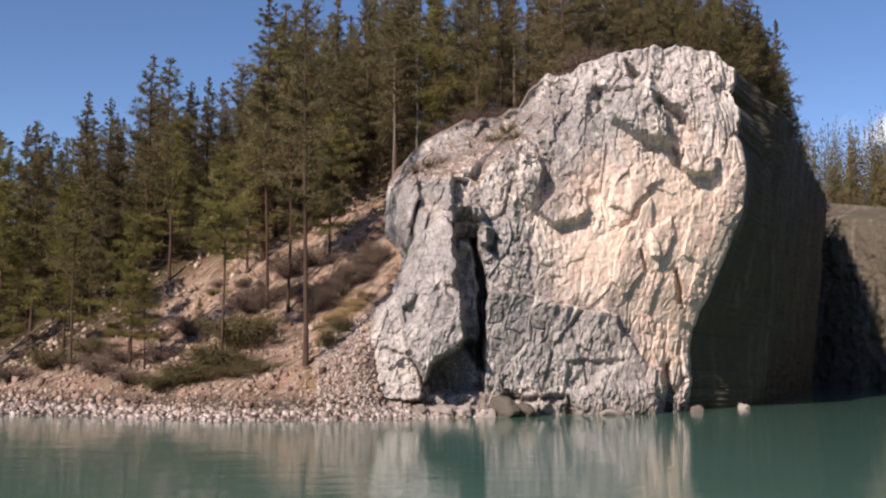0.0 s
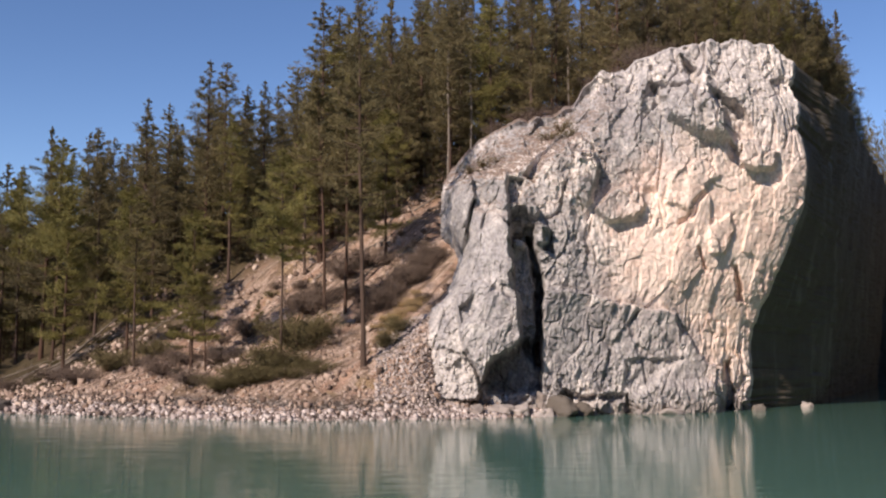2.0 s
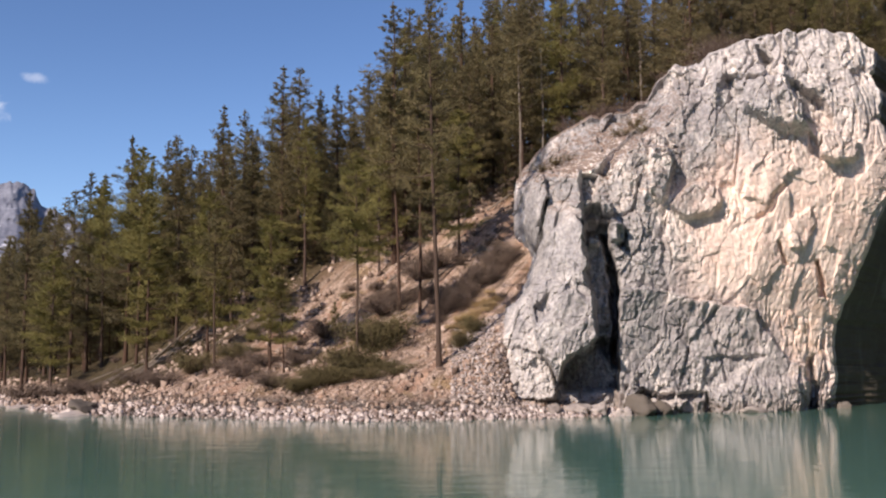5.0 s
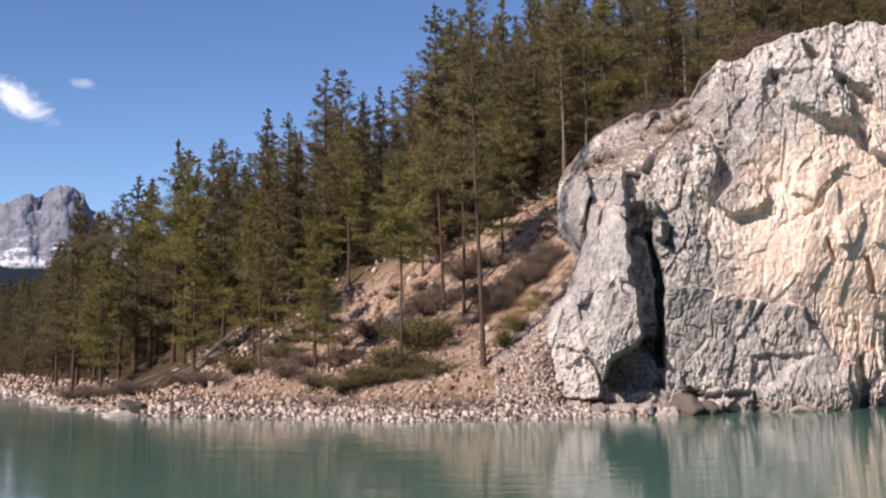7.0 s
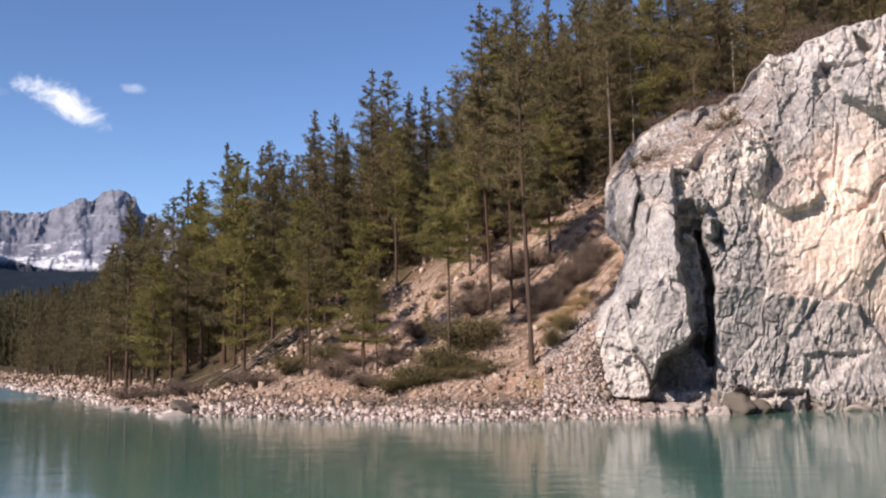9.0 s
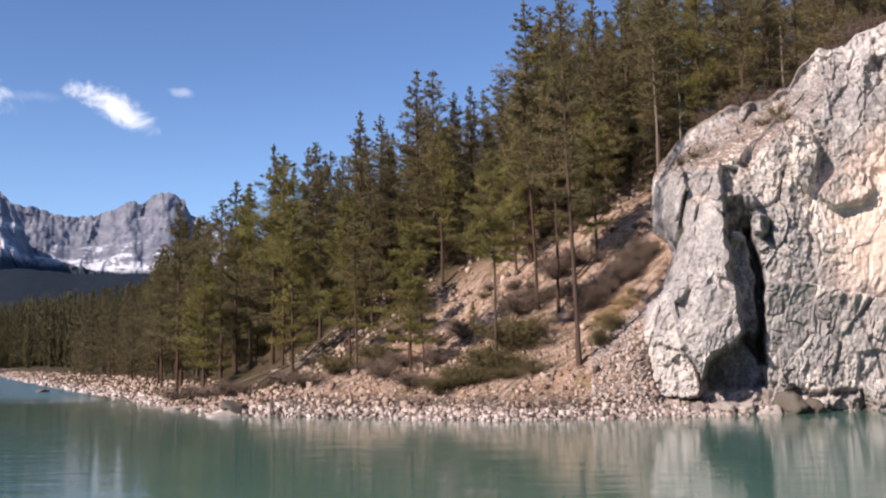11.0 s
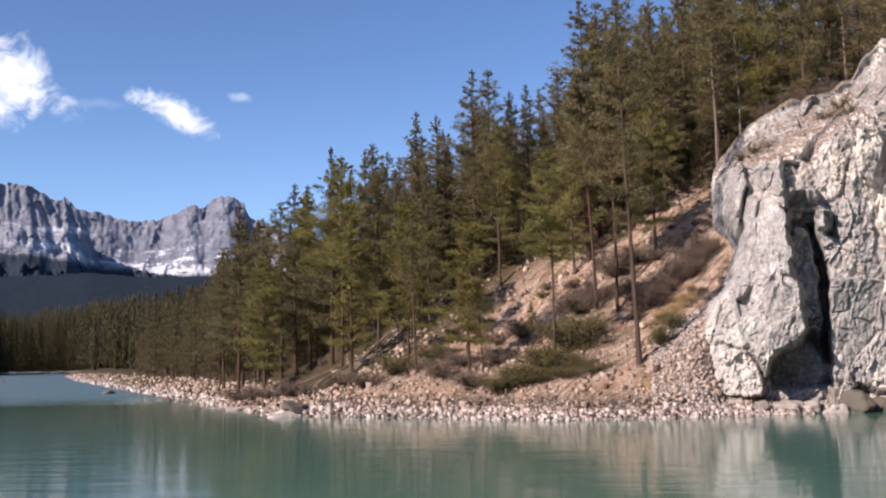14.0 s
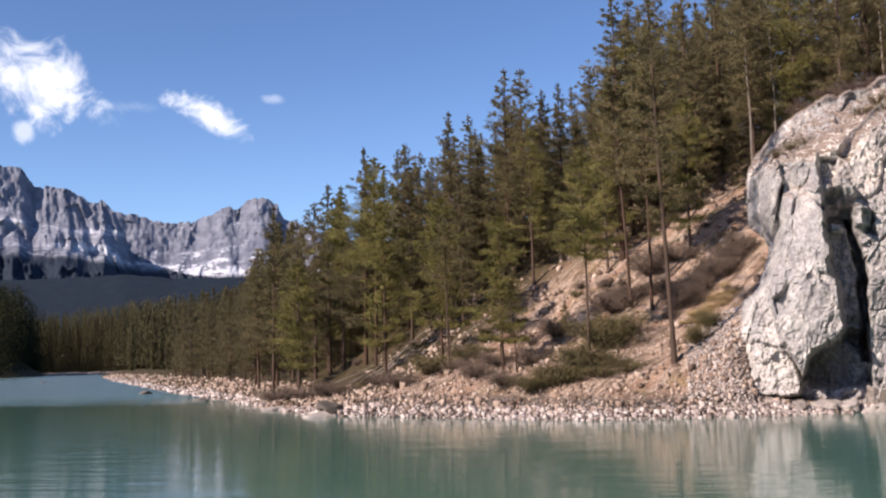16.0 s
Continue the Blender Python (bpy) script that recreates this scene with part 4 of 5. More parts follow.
# ---- trees ----
def tube(path, radii, sides):
    """A tapered tube along a path: verts and quads."""
    path, radii = np.asarray(path, float), np.asarray(radii, float)
    ways = np.gradient(path, axis=0)
    ways /= np.linalg.norm(ways, axis=1)[:, None] + 1e-9
    ref = np.where(np.abs(ways[:, 2:3]) > 0.9, [[1.0, 0, 0]], [[0, 0, 1.0]])
    a = np.cross(ways, ref)
    a /= np.linalg.norm(a, axis=1)[:, None] + 1e-9
    b = np.cross(ways, a)
    t = np.linspace(0, 2 * np.pi, sides, endpoint=False)
    ring = a[:, None] * np.cos(t)[None, :, None] + b[:, None] * np.sin(t)[None, :, None]
    verts = (path[:, None] + ring * radii[:, None, None]).reshape(-1, 3)
    i, j = np.meshgrid(np.arange(len(path) - 1), np.arange(sides), indexing="ij")
    p, q = (i * sides + j).ravel(), (i * sides + (j + 1) % sides).ravel()
    return verts, np.stack([p, q, q + sides, p + sides], 1)


def joined(pieces):
    verts, faces, at = [], [], 0
    for v, f in pieces:
        verts.append(v)
        faces.append(f + at)
        at += len(v)
    return np.concatenate(verts), np.concatenate(faces)


def blades(rng, centres, ways, length, width):
    """Needle sprays: a narrow bent leaf shape at each centre, along each way."""
    n = len(centres)
    ways = ways / (np.linalg.norm(ways, axis=1)[:, None] + 1e-9)
    side = np.cross(ways, rng.normal(size=(n, 3)))
    side /= np.linalg.norm(side, axis=1)[:, None] + 1e-9
    l = length * rng.uniform(0.6, 1.3, (n, 1))
    w = width * rng.uniform(0.6, 1.3, (n, 1))
    a = centres - ways * l * 0.5
    c = centres + ways * l * 0.5
    verts = np.stack([a + side * w, c, a - side * w], 1).reshape(-1, 3)
    return verts, np.arange(3 * n).reshape(n, 3)


def pine_meshes(name, seed, h, crown_from, spread, sprays, leaf, needle_mat, bark_mat, lean=0.015, ragged=0.35, girth=0.0088, blunt=0.75):
    """Trunk with limbs, and crown, of one pine, its foot at the origin."""
    rng = np.random.RandomState(seed)
    k = np.linspace(0, 1, 10)
    drift = np.cumsum(rng.normal(0, lean, (10, 2)), 0) * h * 0.12
    trunk_path = np.stack([drift[:, 0], drift[:, 1], -0.4 + k * (h + 0.4)], 1)
    radius = girth * h * (1 - k) ** 0.8 + 0.012
    radius[0] *= 1.35
    wood = [tube(trunk_path, radius, 7)]
    centres, ways = [], []
    whorls = crown_from + (0.985 - crown_from) * (1 - (1 - np.linspace(0, 1, max(16, int(h * (1 - crown_from) * 2.1)))) ** 1.4)
    heights = np.repeat(whorls, 5) + rng.normal(0, 0.016, 5 * len(whorls))
    for f in np.clip(heights, crown_from, 0.985):
        t = (f - crown_from) / (1 - crown_from)
        full = (1 - t) ** blunt * min(1.0, 0.6 + 2.4 * t)
        reach = spread * full * rng.uniform(1 - ragged, 1 + ragged * 0.6) + 0.02 + 0.15 * (1 - t)
        if rng.rand() < 0.10:
            reach *= 0.4
        phi = rng.uniform(0, 2 * np.pi)
        tilt = rng.uniform(-0.25, 0.15) + 0.75 * t ** 1.5
        foot = np.array([np.interp(f, k, trunk_path[:, 0]), np.interp(f, k, trunk_path[:, 1]), np.interp(f, k, trunk_path[:, 2])])
        s = np.linspace(0, 1, 3)
        limb = foot + np.stack([np.cos(phi) * reach * s, np.sin(phi) * reach * s, reach * (tilt * s + 0.22 * s ** 2.5)], 1)
        if reach > 1.0:
            wood.append(tube(limb, (0.022 + 0.012 * reach) * (1 - 0.85 * s), 3))
        tufts = max(1 if t > 0.8 else 3, int(round(reach * 5.0)))
        s = rng.uniform(0.25, 1.03, tufts)
        s[0] = 1.0
        spot = np.stack([np.interp(s, np.linspace(0, 1, 3), limb[:, c]) for c in range(3)], 1)
        spot += np.stack([-np.sin(phi) * np.ones(tufts), np.cos(phi) * np.ones(tufts), np.zeros(tufts)], 1) * (rng.normal(0, 0.24, tufts) * reach * s)[:, None]
        size = rng.uniform(0.17, 0.36, tufts) * min(1.0, 0.22 + 0.55 * reach) * min(1.0, 0.3 + 3.2 * (1 - t))
        which = np.repeat(np.arange(tufts), sprays)
        puff = rng.normal(0, 0.62, (len(which), 3)) * (1, 1, 0.55)
        centres.append(spot[which] + puff * size[which, None])
        ways.append(puff * 0.9 + np.array([np.cos(phi), np.sin(phi), 0.0]) * 0.45 + (0, 0, 0.45) + rng.normal(0, 0.3, (len(which), 3)))
    # leader
    tip = trunk_path[-1]
    count = sprays * 5
    s = rng.uniform(0, 1, count)
    centres.append(tip + (0, 0, 0.12) - np.array([0, 0, 1.0]) * (s * 0.10 * h)[:, None] + rng.normal(0, 0.04, (count, 3)) * (0.1 + 1.8 * s)[:, None])
    ways.append(np.array([0, 0, 1.0]) + rng.normal(0, 0.5, (count, 3)))
    # dead lower twigs
    for f in rng.uniform(max(0.12, crown_from * 0.35), crown_from + 0.1, int(h * 2.2)):
        phi, reach = rng.uniform(0, 2 * np.pi), rng.uniform(0.25, 1.25)
        foot = np.array([np.interp(f, k, trunk_path[:, 0]), np.interp(f, k, trunk_path[:, 1]), np.interp(f, k, trunk_path[:, 2])])
        s = np.linspace(0, 1, 3)
        wood.append(tube(foot + np.stack([np.cos(phi) * reach * s, np.sin(phi) * reach * s, -0.25 * reach * s ** 2], 1), 0.016 * (1 - 0.8 * s), 3))
    centres, ways = np.concatenate(centres), np.concatenate(ways)
    trunk = mesh_of(name + "_trunk", *joined(wood), bark_mat)
    crown = mesh_of(name + "_crown", *blades(rng, centres, ways, leaf, leaf * 0.12), needle_mat)
    return trunk, crown, h


def plant(name, meshes, x, y, height, turn, label, group="", sink=0.0, tilt=0.0):
    trunk, crown, h = meshes
    z = float(ground_height(np.array([x]), np.array([y]))[0]) - sink
    tree = new(name)
    under(tree, "trunk", trunk)
    under(tree, "crown", crown)
    k = height / h
    tree.matrix_world = Matrix.LocRotScale((x, y, z), Euler((0, tilt, turn)), (k, k, k))
    return tagged(tree, label, "tree", group)


WOOD_MATERIALS = [NEEDLES, SPRUCE, SUNNY, BARK, PALE_BARK]
WOOD_BITS = []


def plant_deep(meshes, x, y, height, turn):
    """A tree in the depth of the wood, where single trees can hardly be told apart: joined with the others."""
    trunk, crown, h = meshes
    k = height / h
    m = np.array(Euler((0, 0, turn)).to_matrix()) * k
    z = ground_at(x, y)
    for me in (trunk, crown):
        co = np.empty(len(me.vertices) * 3, np.float32)
        me.vertices.foreach_get("co", co)
        f = np.empty(len(me.loops), np.int32)
        me.loops.foreach_get("vertex_index", f)
        f = f.reshape(len(me.polygons), -1)
        if f.shape[1] == 4:
            f = np.concatenate([f[:, :3], f[:, [0, 2, 3]]])
        WOOD_BITS.append((co.reshape(-1, 3) @ m.T + (x, y, z), f, WOOD_MATERIALS.index(me.materials[0])))


def build_deep_wood():
    verts, faces = joined([(v, f) for v, f, _ in WOOD_BITS])
    me = mesh_of("deep_wood", verts, faces, WOOD_MATERIALS[0])
    for mat in WOOD_MATERIALS[1:]:
        me.materials.append(mat)
    me.polygons.foreach_set("material_index", np.concatenate([np.full(len(f), i, np.int32) for _, f, i in WOOD_BITS]))
    tagged(new("deep_wood", me), "dense dark-green pines and saplings in the depth of the wood", "forest", kind="stuff")


def around(azimuth, distance):
    return distance * math.sin(radians(azimuth)), distance * math.cos(radians(azimuth))


KINDS = [(0.22, 2.0, NEEDLES), (0.28, 1.8, NEEDLES), (0.16, 2.1, SPRUCE), (0.34, 1.9, NEEDLES),
         (0.14, 1.9, SPRUCE), (0.25, 2.2, SUNNY), (0.36, 1.7, NEEDLES), (0.2, 1.8, NEEDLES)]
FOREST = [pine_meshes("forest_pine", 100 + i, 14.0, c + 0.04, s * 1.12, 36, 0.17, m, BARK, ragged=0.55, blunt=(0.68, 0.78, 0.9)[i % 3]) for i, (c, s, m) in enumerate(KINDS)]
DEEP_FOREST = [pine_meshes("deep_forest_pine", 130 + i, 14.0, c * 0.8, s * 1.05, 10, 0.29, m, BARK, ragged=0.5, blunt=(0.68, 0.78, 0.9)[i % 3]) for i, (c, s, m) in enumerate(KINDS)]
SAPLING = [pine_meshes("sapling", 150 + i, 5.0, 0.06, 0.95, 9, 0.24, (NEEDLES, SPRUCE, NEEDLES)[i], BARK, ragged=0.5) for i in range(3)]
SNAG = pine_meshes("snag_pine", 301, 14.0, 0.6, 0.8, 10, 0.24, NEEDLES, PALE_BARK, girth=0.0062)
LONE = [pine_meshes("tall_pine", 201, 17.6, 0.34, 1.6, 26, 0.16, NEEDLES, BARK, lean=0.008, ragged=0.6, girth=0.0062, blunt=0.5),
        pine_meshes("bushy_pine", 202, 8.0, 0.24, 1.6, 60, 0.14, SUNNY, BARK, ragged=0.3, blunt=0.6),
        pine_meshes("slope_pine", 203, 11.0, 0.50, 1.8, 60, 0.14, SUNNY, BARK, ragged=0.55, girth=0.0062, blunt=0.75),
        pine_meshes("thin_pine", 204, 9.0, 0.55, 1.0, 30, 0.15, NEEDLES, BARK, ragged=0.5, girth=0.0066)]

SKYLINE = [(-24, 4.0), (-20.6, 4.5), (-19.5, 5.8), (-18.6, 7.8), (-17.2, 7.2), (-15.2, 8.9), (-13.2, 10.6), (-10.5, 10.8), (-8.7, 12.5), (-6.5, 12.6), (-4.7, 14.6),
           (-2.5, 14.0), (-0.5, 14.8), (0.6, 15.0), (1, 17.8), (3, 19.5), (6, 21), (20, 23), (26, 22), (28.5, 18.5), (30.2, 16.5), (32, 13), (34, 12.4), (40, 12)]
# how far from the water the wood begins, by azimuth
WOOD_EDGE = [(-24, 6), (-20, 5.5), (-13, 7.0), (-10, 9.5), (-8, 12), (-2.3, 17), (6.8, 19), (9, 19)]


def ground_at(x, y):
    return float(ground_height(np.array([x]), np.array([y]))[0])


def build_forest():
    rng = np.random.RandomState(7)
    taken = []
    # the tops that stand out along the skyline: azimuth, distance, height of the tip in degrees
    marks = [(-5.37, 63, 15.9), (-4.4, 66, 15.9), (-8.67, 64, 13.7), (-7.4, 70, 13.5), (-11.1, 70, 12.0), (-13.5, 66, 11.8), (-11.6, 74, 11.6), (-10.3, 72, 11.5),
             (-15.5, 70, 9.8), (-14.8, 74, 9.7), (-16.3, 72, 8.8), (-18.6, 72, 8.6), (-17.2, 76, 7.9), (-19.4, 80, 6.3), (-0.5, 62, 15.8), (-3.2, 68, 14.7), (-2.3, 66, 15.0),
             (-1.6, 70, 14.8), (0.55, 66, 15.4), (1.0, 60, 19.4), (1.9, 66, 19.2), (2.9, 64, 17.4), (5.2, 62, 16.8), (6.5, 66, 19.5), (-4.04, 61.9, 13.2), (-8.05, 61.9, 10.8)]
    for a, d, e in marks:
        x, y = around(a, d)
        h = EYE_HEIGHT + d * math.tan(radians(e)) - ground_at(x, y)
        plant("pine_tree", FOREST[rng.randint(8)], x, y, h, rng.uniform(0, 6.28), "tall green pine on the wooded hillside", "pines on the hill")
        taken.append((x, y))
    count = 9000
    a, d = rng.uniform(-23, 27, count), 54 + 36 * rng.rand(count) ** 1.2
    behind = np.arange(count) < 700
    a, d = np.where(behind, 10 + 17 * rng.rand(count), a), np.where(behind, 59 + 24 * rng.rand(count), d)
    x, y = d * np.sin(np.radians(a)), d * np.cos(np.radians(a))
    s, z = inland(x, y), ground_height(x, y)
    good = np.where(a < 8, s > chart(a, WOOD_EDGE), (d > 60) & (s > 7.5))
    limit = EYE_HEIGHT + d * np.tan(np.radians(chart(a, SKYLINE) - 4.0 * rng.rand(count) ** 1.6)) - z
    for i in np.nonzero(good & (limit > 5.5))[0]:
        if len(taken) >= 560:
            break
        if min((x[i] - p) ** 2 + (y[i] - q) ** 2 for p, q in taken) < (2.3 if a[i] > 9.5 else 1.9) ** 2:
            continue
        kind = SNAG if rng.rand() < 0.03 else (FOREST if d[i] < 65 else DEEP_FOREST)[rng.randint(8)]
        height, turn = min(rng.uniform(11.5, 17.0), limit[i]), rng.uniform(0, 6.28)
        if d[i] > 71:
            plant_deep(kind, x[i], y[i], height, turn)
        else:
            plant("pine_tree", kind, x[i], y[i], height, turn,
                  "bare grey trunk of a dying pine among green ones" if kind is SNAG else "green pine of the dense wood on the hillside", "pines on the hill")
        taken.append((x[i], y[i]))


build_forest()


def build_bank_trees():
    """The pines along the shore where the wood leaves the hill."""
    rng = np.random.RandomState(77)
    n = 1500
    a, d = rng.uniform(-25.5, -17.5, n), rng.uniform(74, 150, n)
    x, y = d * np.sin(np.radians(a)), d * np.cos(np.radians(a))
    s, z = inland(x, y), ground_height(x, y)
    limit = EYE_HEIGHT + d * np.tan(np.radians(np.interp(a, [-26, -20.6, -19.6, -18.8, -18], [3.7, 4.4, 5.7, 7.6, 8.2]) - rng.uniform(0, 0.9, n))) - z
    taken = [(0, 0)]
    for i in np.nonzero((s > 4) & (s < 34) & (limit > 5))[0]:
        if len(taken) > 75:
            break
        if min((x[i] - p) ** 2 + (y[i] - q) ** 2 for p, q in taken) < 2.6 ** 2:
            continue
        plant("pine_tree", DEEP_FOREST[(2, 4)[rng.randint(2)]], x[i], y[i], min(rng.uniform(11, 16), limit[i]), rng.uniform(0, 6.28), "green pine standing behind the stony beach", "pines on the bank")
        taken.append((x[i], y[i]))


build_bank_trees()


def build_lone_trees():
    # kind, azimuth, distance, height, label, tilt
    rows = [(0, 3.4, 46.5, 17.8, "tall pine with a bare reddish trunk on the scree", -0.025), (2, -1.16, 48.8, 10.2, "sunlit pine with open branches on the slope", 0.0),
            (1, -5.93, 51.5, 7.8, "bushy yellow-green pine at the foot of the slope", 0.0), (3, -5.15, 51.1, 5.6, "thin young pine at the foot of the slope", -0.05),
            (3, -8.91, 54.2, 8.4, "slender pine at the edge of the beach", 0.0), (3, 1.27, 54.0, 12.6, "leaning pine with a bare trunk on the slope", -0.07),
            (3, 2.39, 53.1, 11.8, "slender pine with a bare trunk on the slope", -0.02), (1, -9.3, 57.0, 9.0, "green pine at the edge of the wood", 0.0),
            (3, -2.33, 49.9, 2.9, "sapling pine on the rubble", -0.04), (1, -12.4, 60.0, 9.6, "green pine at the edge of the wood", 0.0),
            (2, -12.98, 63.6, 13.2, "green pine at the edge of the wood", 0.0), (1, -17.2, 68.0, 8.6, "green pine beside the beach", 0.0),
            (2, -14.7, 68.8, 12.0, "tall green pine where the wood meets the beach", 0.0), (3, -6.0, 53.3, 4.2, "thin young pine at the foot of the slope", 0.08),
            (1, 0.1, 59.5, 8.0, "green pine at the edge of the wood", 0.0), (1, 4.6, 57.5, 8.5, "green pine at the edge of the wood", 0.0)]
    for i, (kind, a, d, h, label, tilt) in enumerate(rows):
        x, y = around(a, d)
        plant("pine_tree", LONE[kind], x, y, h, 0.15 * i if tilt else 1.3 * i, label, "pines on the slope", tilt=tilt)


build_lone_trees()


def build_undergrowth():
    """Young pines that close the wood under its crowns."""
    rng = np.random.RandomState(63)
    n = 4000
    a, d = rng.uniform(-22, 13, n), rng.uniform(52, 84, n)
    x, y = d * np.sin(np.radians(a)), d * np.cos(np.radians(a))
    s = inland(x, y)
    edge = chart(a, WOOD_EDGE)
    good = np.where(a < 7, (s > edge + 0.2) & (s < edge + 9), (d > 61) & (d < 70))
    taken = [(0, 0)]
    for i in np.nonzero(good)[0]:
        if len(taken) > 190:
            break
        if min((x[i] - p) ** 2 + (y[i] - q) ** 2 for p, q in taken) < 1.3 ** 2:
            continue
        plant_deep(SAPLING[rng.randint(3)], x[i], y[i], rng.uniform(2.2, 5.5), rng.uniform(0, 6.28))
        taken.append((x[i], y[i]))


build_undergrowth()
build_deep_wood()


def conifer_cloud(rng, spots, heights, sprays, radius, foot=0.10):
    """Far conifers: pointed crowns of drooping sprays, all in one mesh."""
    centres, ways = [], []
    for (x, y, z), h in zip(spots, heights):
        t = 1 - np.sqrt(rng.rand(sprays))
        phi = rng.uniform(0, 6.28, sprays)
        r = h * radius * (1 - t) ** 0.9 * np.sqrt(rng.rand(sprays)) * (1 + 0.25 * np.sin(phi * 3 + t * 40))
        centres.append(np.stack([x + r * np.cos(phi), y + r * np.sin(phi), z + h * (foot + (0.98 - foot) * t)], 1))
        ways.append(np.stack([np.cos(phi), np.sin(phi), rng.uniform(0.2, 3.0, sprays) + 1.5 * t], 1))
    return blades(rng, np.concatenate(centres), np.concatenate(ways), float(np.mean(heights)) * 0.032, float(np.mean(heights)) * 0.0055)


def build_far_woods():
    rng = np.random.RandomState(21)
    n = 4000
    t = rng.rand(n) ** 1.5
    t = np.where(rng.rand(n) < 0.42, 0.95 + 0.4 * rng.rand(n), t)
    deep = 5 + 75 * rng.rand(n) ** 1.8
    x = np.interp(t, [0, 0.3, 1, 1.35], [-32, -98, -250, -330]) + deep * 0.9 + 6 * rng.normal(size=n)
    y = np.interp(t, [0, 0.3, 1, 1.35], [84, 200, 500, 520]) + deep * 0.5 + 6 * rng.normal(size=n)
    keep = np.nonzero((inland(x, y) > 4.0) & (np.hypot(x, y) > 150))[0][:1050]
    x, y, t = x[keep], y[keep], t[keep]
    a, d = np.degrees(np.arctan2(x, y)), np.hypot(x, y)
    tip = np.interp(a, [-31, -29.8, -27, -25.6, -21.2, -20], [3.2, 3.3, 3.75, 4.0, 4.4, 4.7]) - rng.uniform(0, 0.35, len(x))
    heights = (EYE_HEIGHT + d * np.tan(np.radians(tip)) - 1.5) * rng.uniform(0.78, 1.0, len(x))
    spots = list(zip(x, y, ground_height(x, y)))
    ob = new("far_woods", mesh_of("far_woods", *conifer_cloud(rng, spots, heights, 560, 0.065), FAR_NEEDLES))
    tagged(ob, "dense green conifer wood along the far river bank", "forest", kind="stuff")
    x, y = rng.uniform(-400, -215, 9000), rng.uniform(330, 560, 9000)
    a, s = np.degrees(np.arctan2(x, y)), inland(x, y)
    keep = np.nonzero((s > 0.8) & (s < 45) & (a < -29.9))[0][:760]
    x, y, a = x[keep], y[keep], a[keep]
    z = ground_height(x, y)
    heights = EYE_HEIGHT + np.hypot(x, y) * np.tan(np.radians(np.interp(a, [-34, -31.5, -30.5, -29.8], [5.0, 4.7, 3.4, 2.2]) - rng.uniform(0, 0.5, len(x)))) - z
    heights = np.maximum(heights, 7)
    spots = list(zip(x, y, z))
    ob = new("bank_woods", mesh_of("bank_woods", *conifer_cloud(rng, spots, heights, 200, 0.14, 0.0), SHADED_SPRUCE))
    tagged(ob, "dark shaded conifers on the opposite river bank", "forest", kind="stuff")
    # the wood where the river bends away, down to the water
    k, deep = rng.rand(420), 1.0 + 30 * rng.rand(420) ** 1.5
    x, y = np.interp(k, [0, 1], [-236, -345]) + 0.3 * deep, np.interp(k, [0, 1], [488, 506]) + deep
    a, z = np.degrees(np.arctan2(x, y)), ground_height(x, y)
    tip = np.interp(a, [-34, -31, -27, -25], [3.1, 3.2, 3.7, 3.9]) - rng.uniform(0.1, 0.7, len(x))
    heights = EYE_HEIGHT + np.hypot(x, y) * np.tan(np.radians(tip)) - z
    ob = new("bend_woods", mesh_of("bend_woods", *conifer_cloud(rng, list(zip(x, y, z)), heights, 420, 0.075, 0.0), FAR_NEEDLES))
    tagged(ob, "green conifers where the river bends out of sight", "forest", kind="stuff")
    x, y = rng.uniform(54, 100, 3000), rng.uniform(92, 130, 3000)
    z, s = ground_height(x, y), inland(x, y)
    good = np.nonzero((z > 11) & (s > 4) & (x < 0.74 * y) & (x > 0.5 * y))[0]
    keep = good[np.argsort(np.hypot(x, y)[good] + 12 * rng.rand(len(good)))][:190]
    spots, heights = list(zip(x[keep], y[keep], z[keep] - 1.8)), rng.uniform(8, 13, len(keep))
    ob = new("gorge_woods", mesh_of("gorge_woods", *conifer_cloud(rng, spots, heights, 400, 0.13), NEEDLES))
    tagged(ob, "green conifers on the rim across the gorge", "forest", kind="stuff")


build_far_woods()


# ---- stones ----
def pebble_shape(rng):
    """An angular broken stone, about 1 m across."""
    corners = np.array([(x, y, z) for x in (-0.5, 0.5) for y in (-0.5, 0.5) for z in (-0.5, 0.5)])
    corners = corners * rng.uniform(0.45, 1.0, (8, 3)) + rng.normal(0, 0.07, (8, 3))
    sides = [(0, 1, 3, 2), (4, 6, 7, 5), (0, 4, 5, 1), (2, 3, 7, 6), (0, 2, 6, 4), (1, 5, 7, 3)]
    faces = np.array([t for a, b, c, d in sides for t in ((a, b, c), (a, c, d))])
    return corners * rng.uniform((0.6, 0.6, 0.6), (1.2, 1.0, 1.15)), faces


def scatter(rng, shapes, spots, sizes):
    """Stones lying at random turns and tilts."""
    pieces = []
    for (x, y, z), size in zip(spots, sizes):
        v, f = shapes[rng.randint(len(shapes))]
        m = np.array(Euler((rng.uniform(-1.1, 1.1), rng.uniform(-1.1, 1.1), rng.uniform(0, 6.28))).to_matrix())
        pieces.append((v * size @ m.T + (x, y, z + size * 0.12), f))
    return joined(pieces)


def along_shore(t):
    """A point of the beach's water edge, from the cliff to the far bar, t from 0 to 1."""
    line = np.array([(12.5, 44.8), (6.3, 42.9), (-0.6, 41.8), (-5.2, 44.2), (-14, 49.2), (-19.6, 54.9), (-26.5, 69.5), (-42.5, 96), (-98, 192), (-150, 284)])
    k = np.linspace(0, 1, len(line))
    return np.interp(t, k, line[:, 0]), np.interp(t, k, line[:, 1])


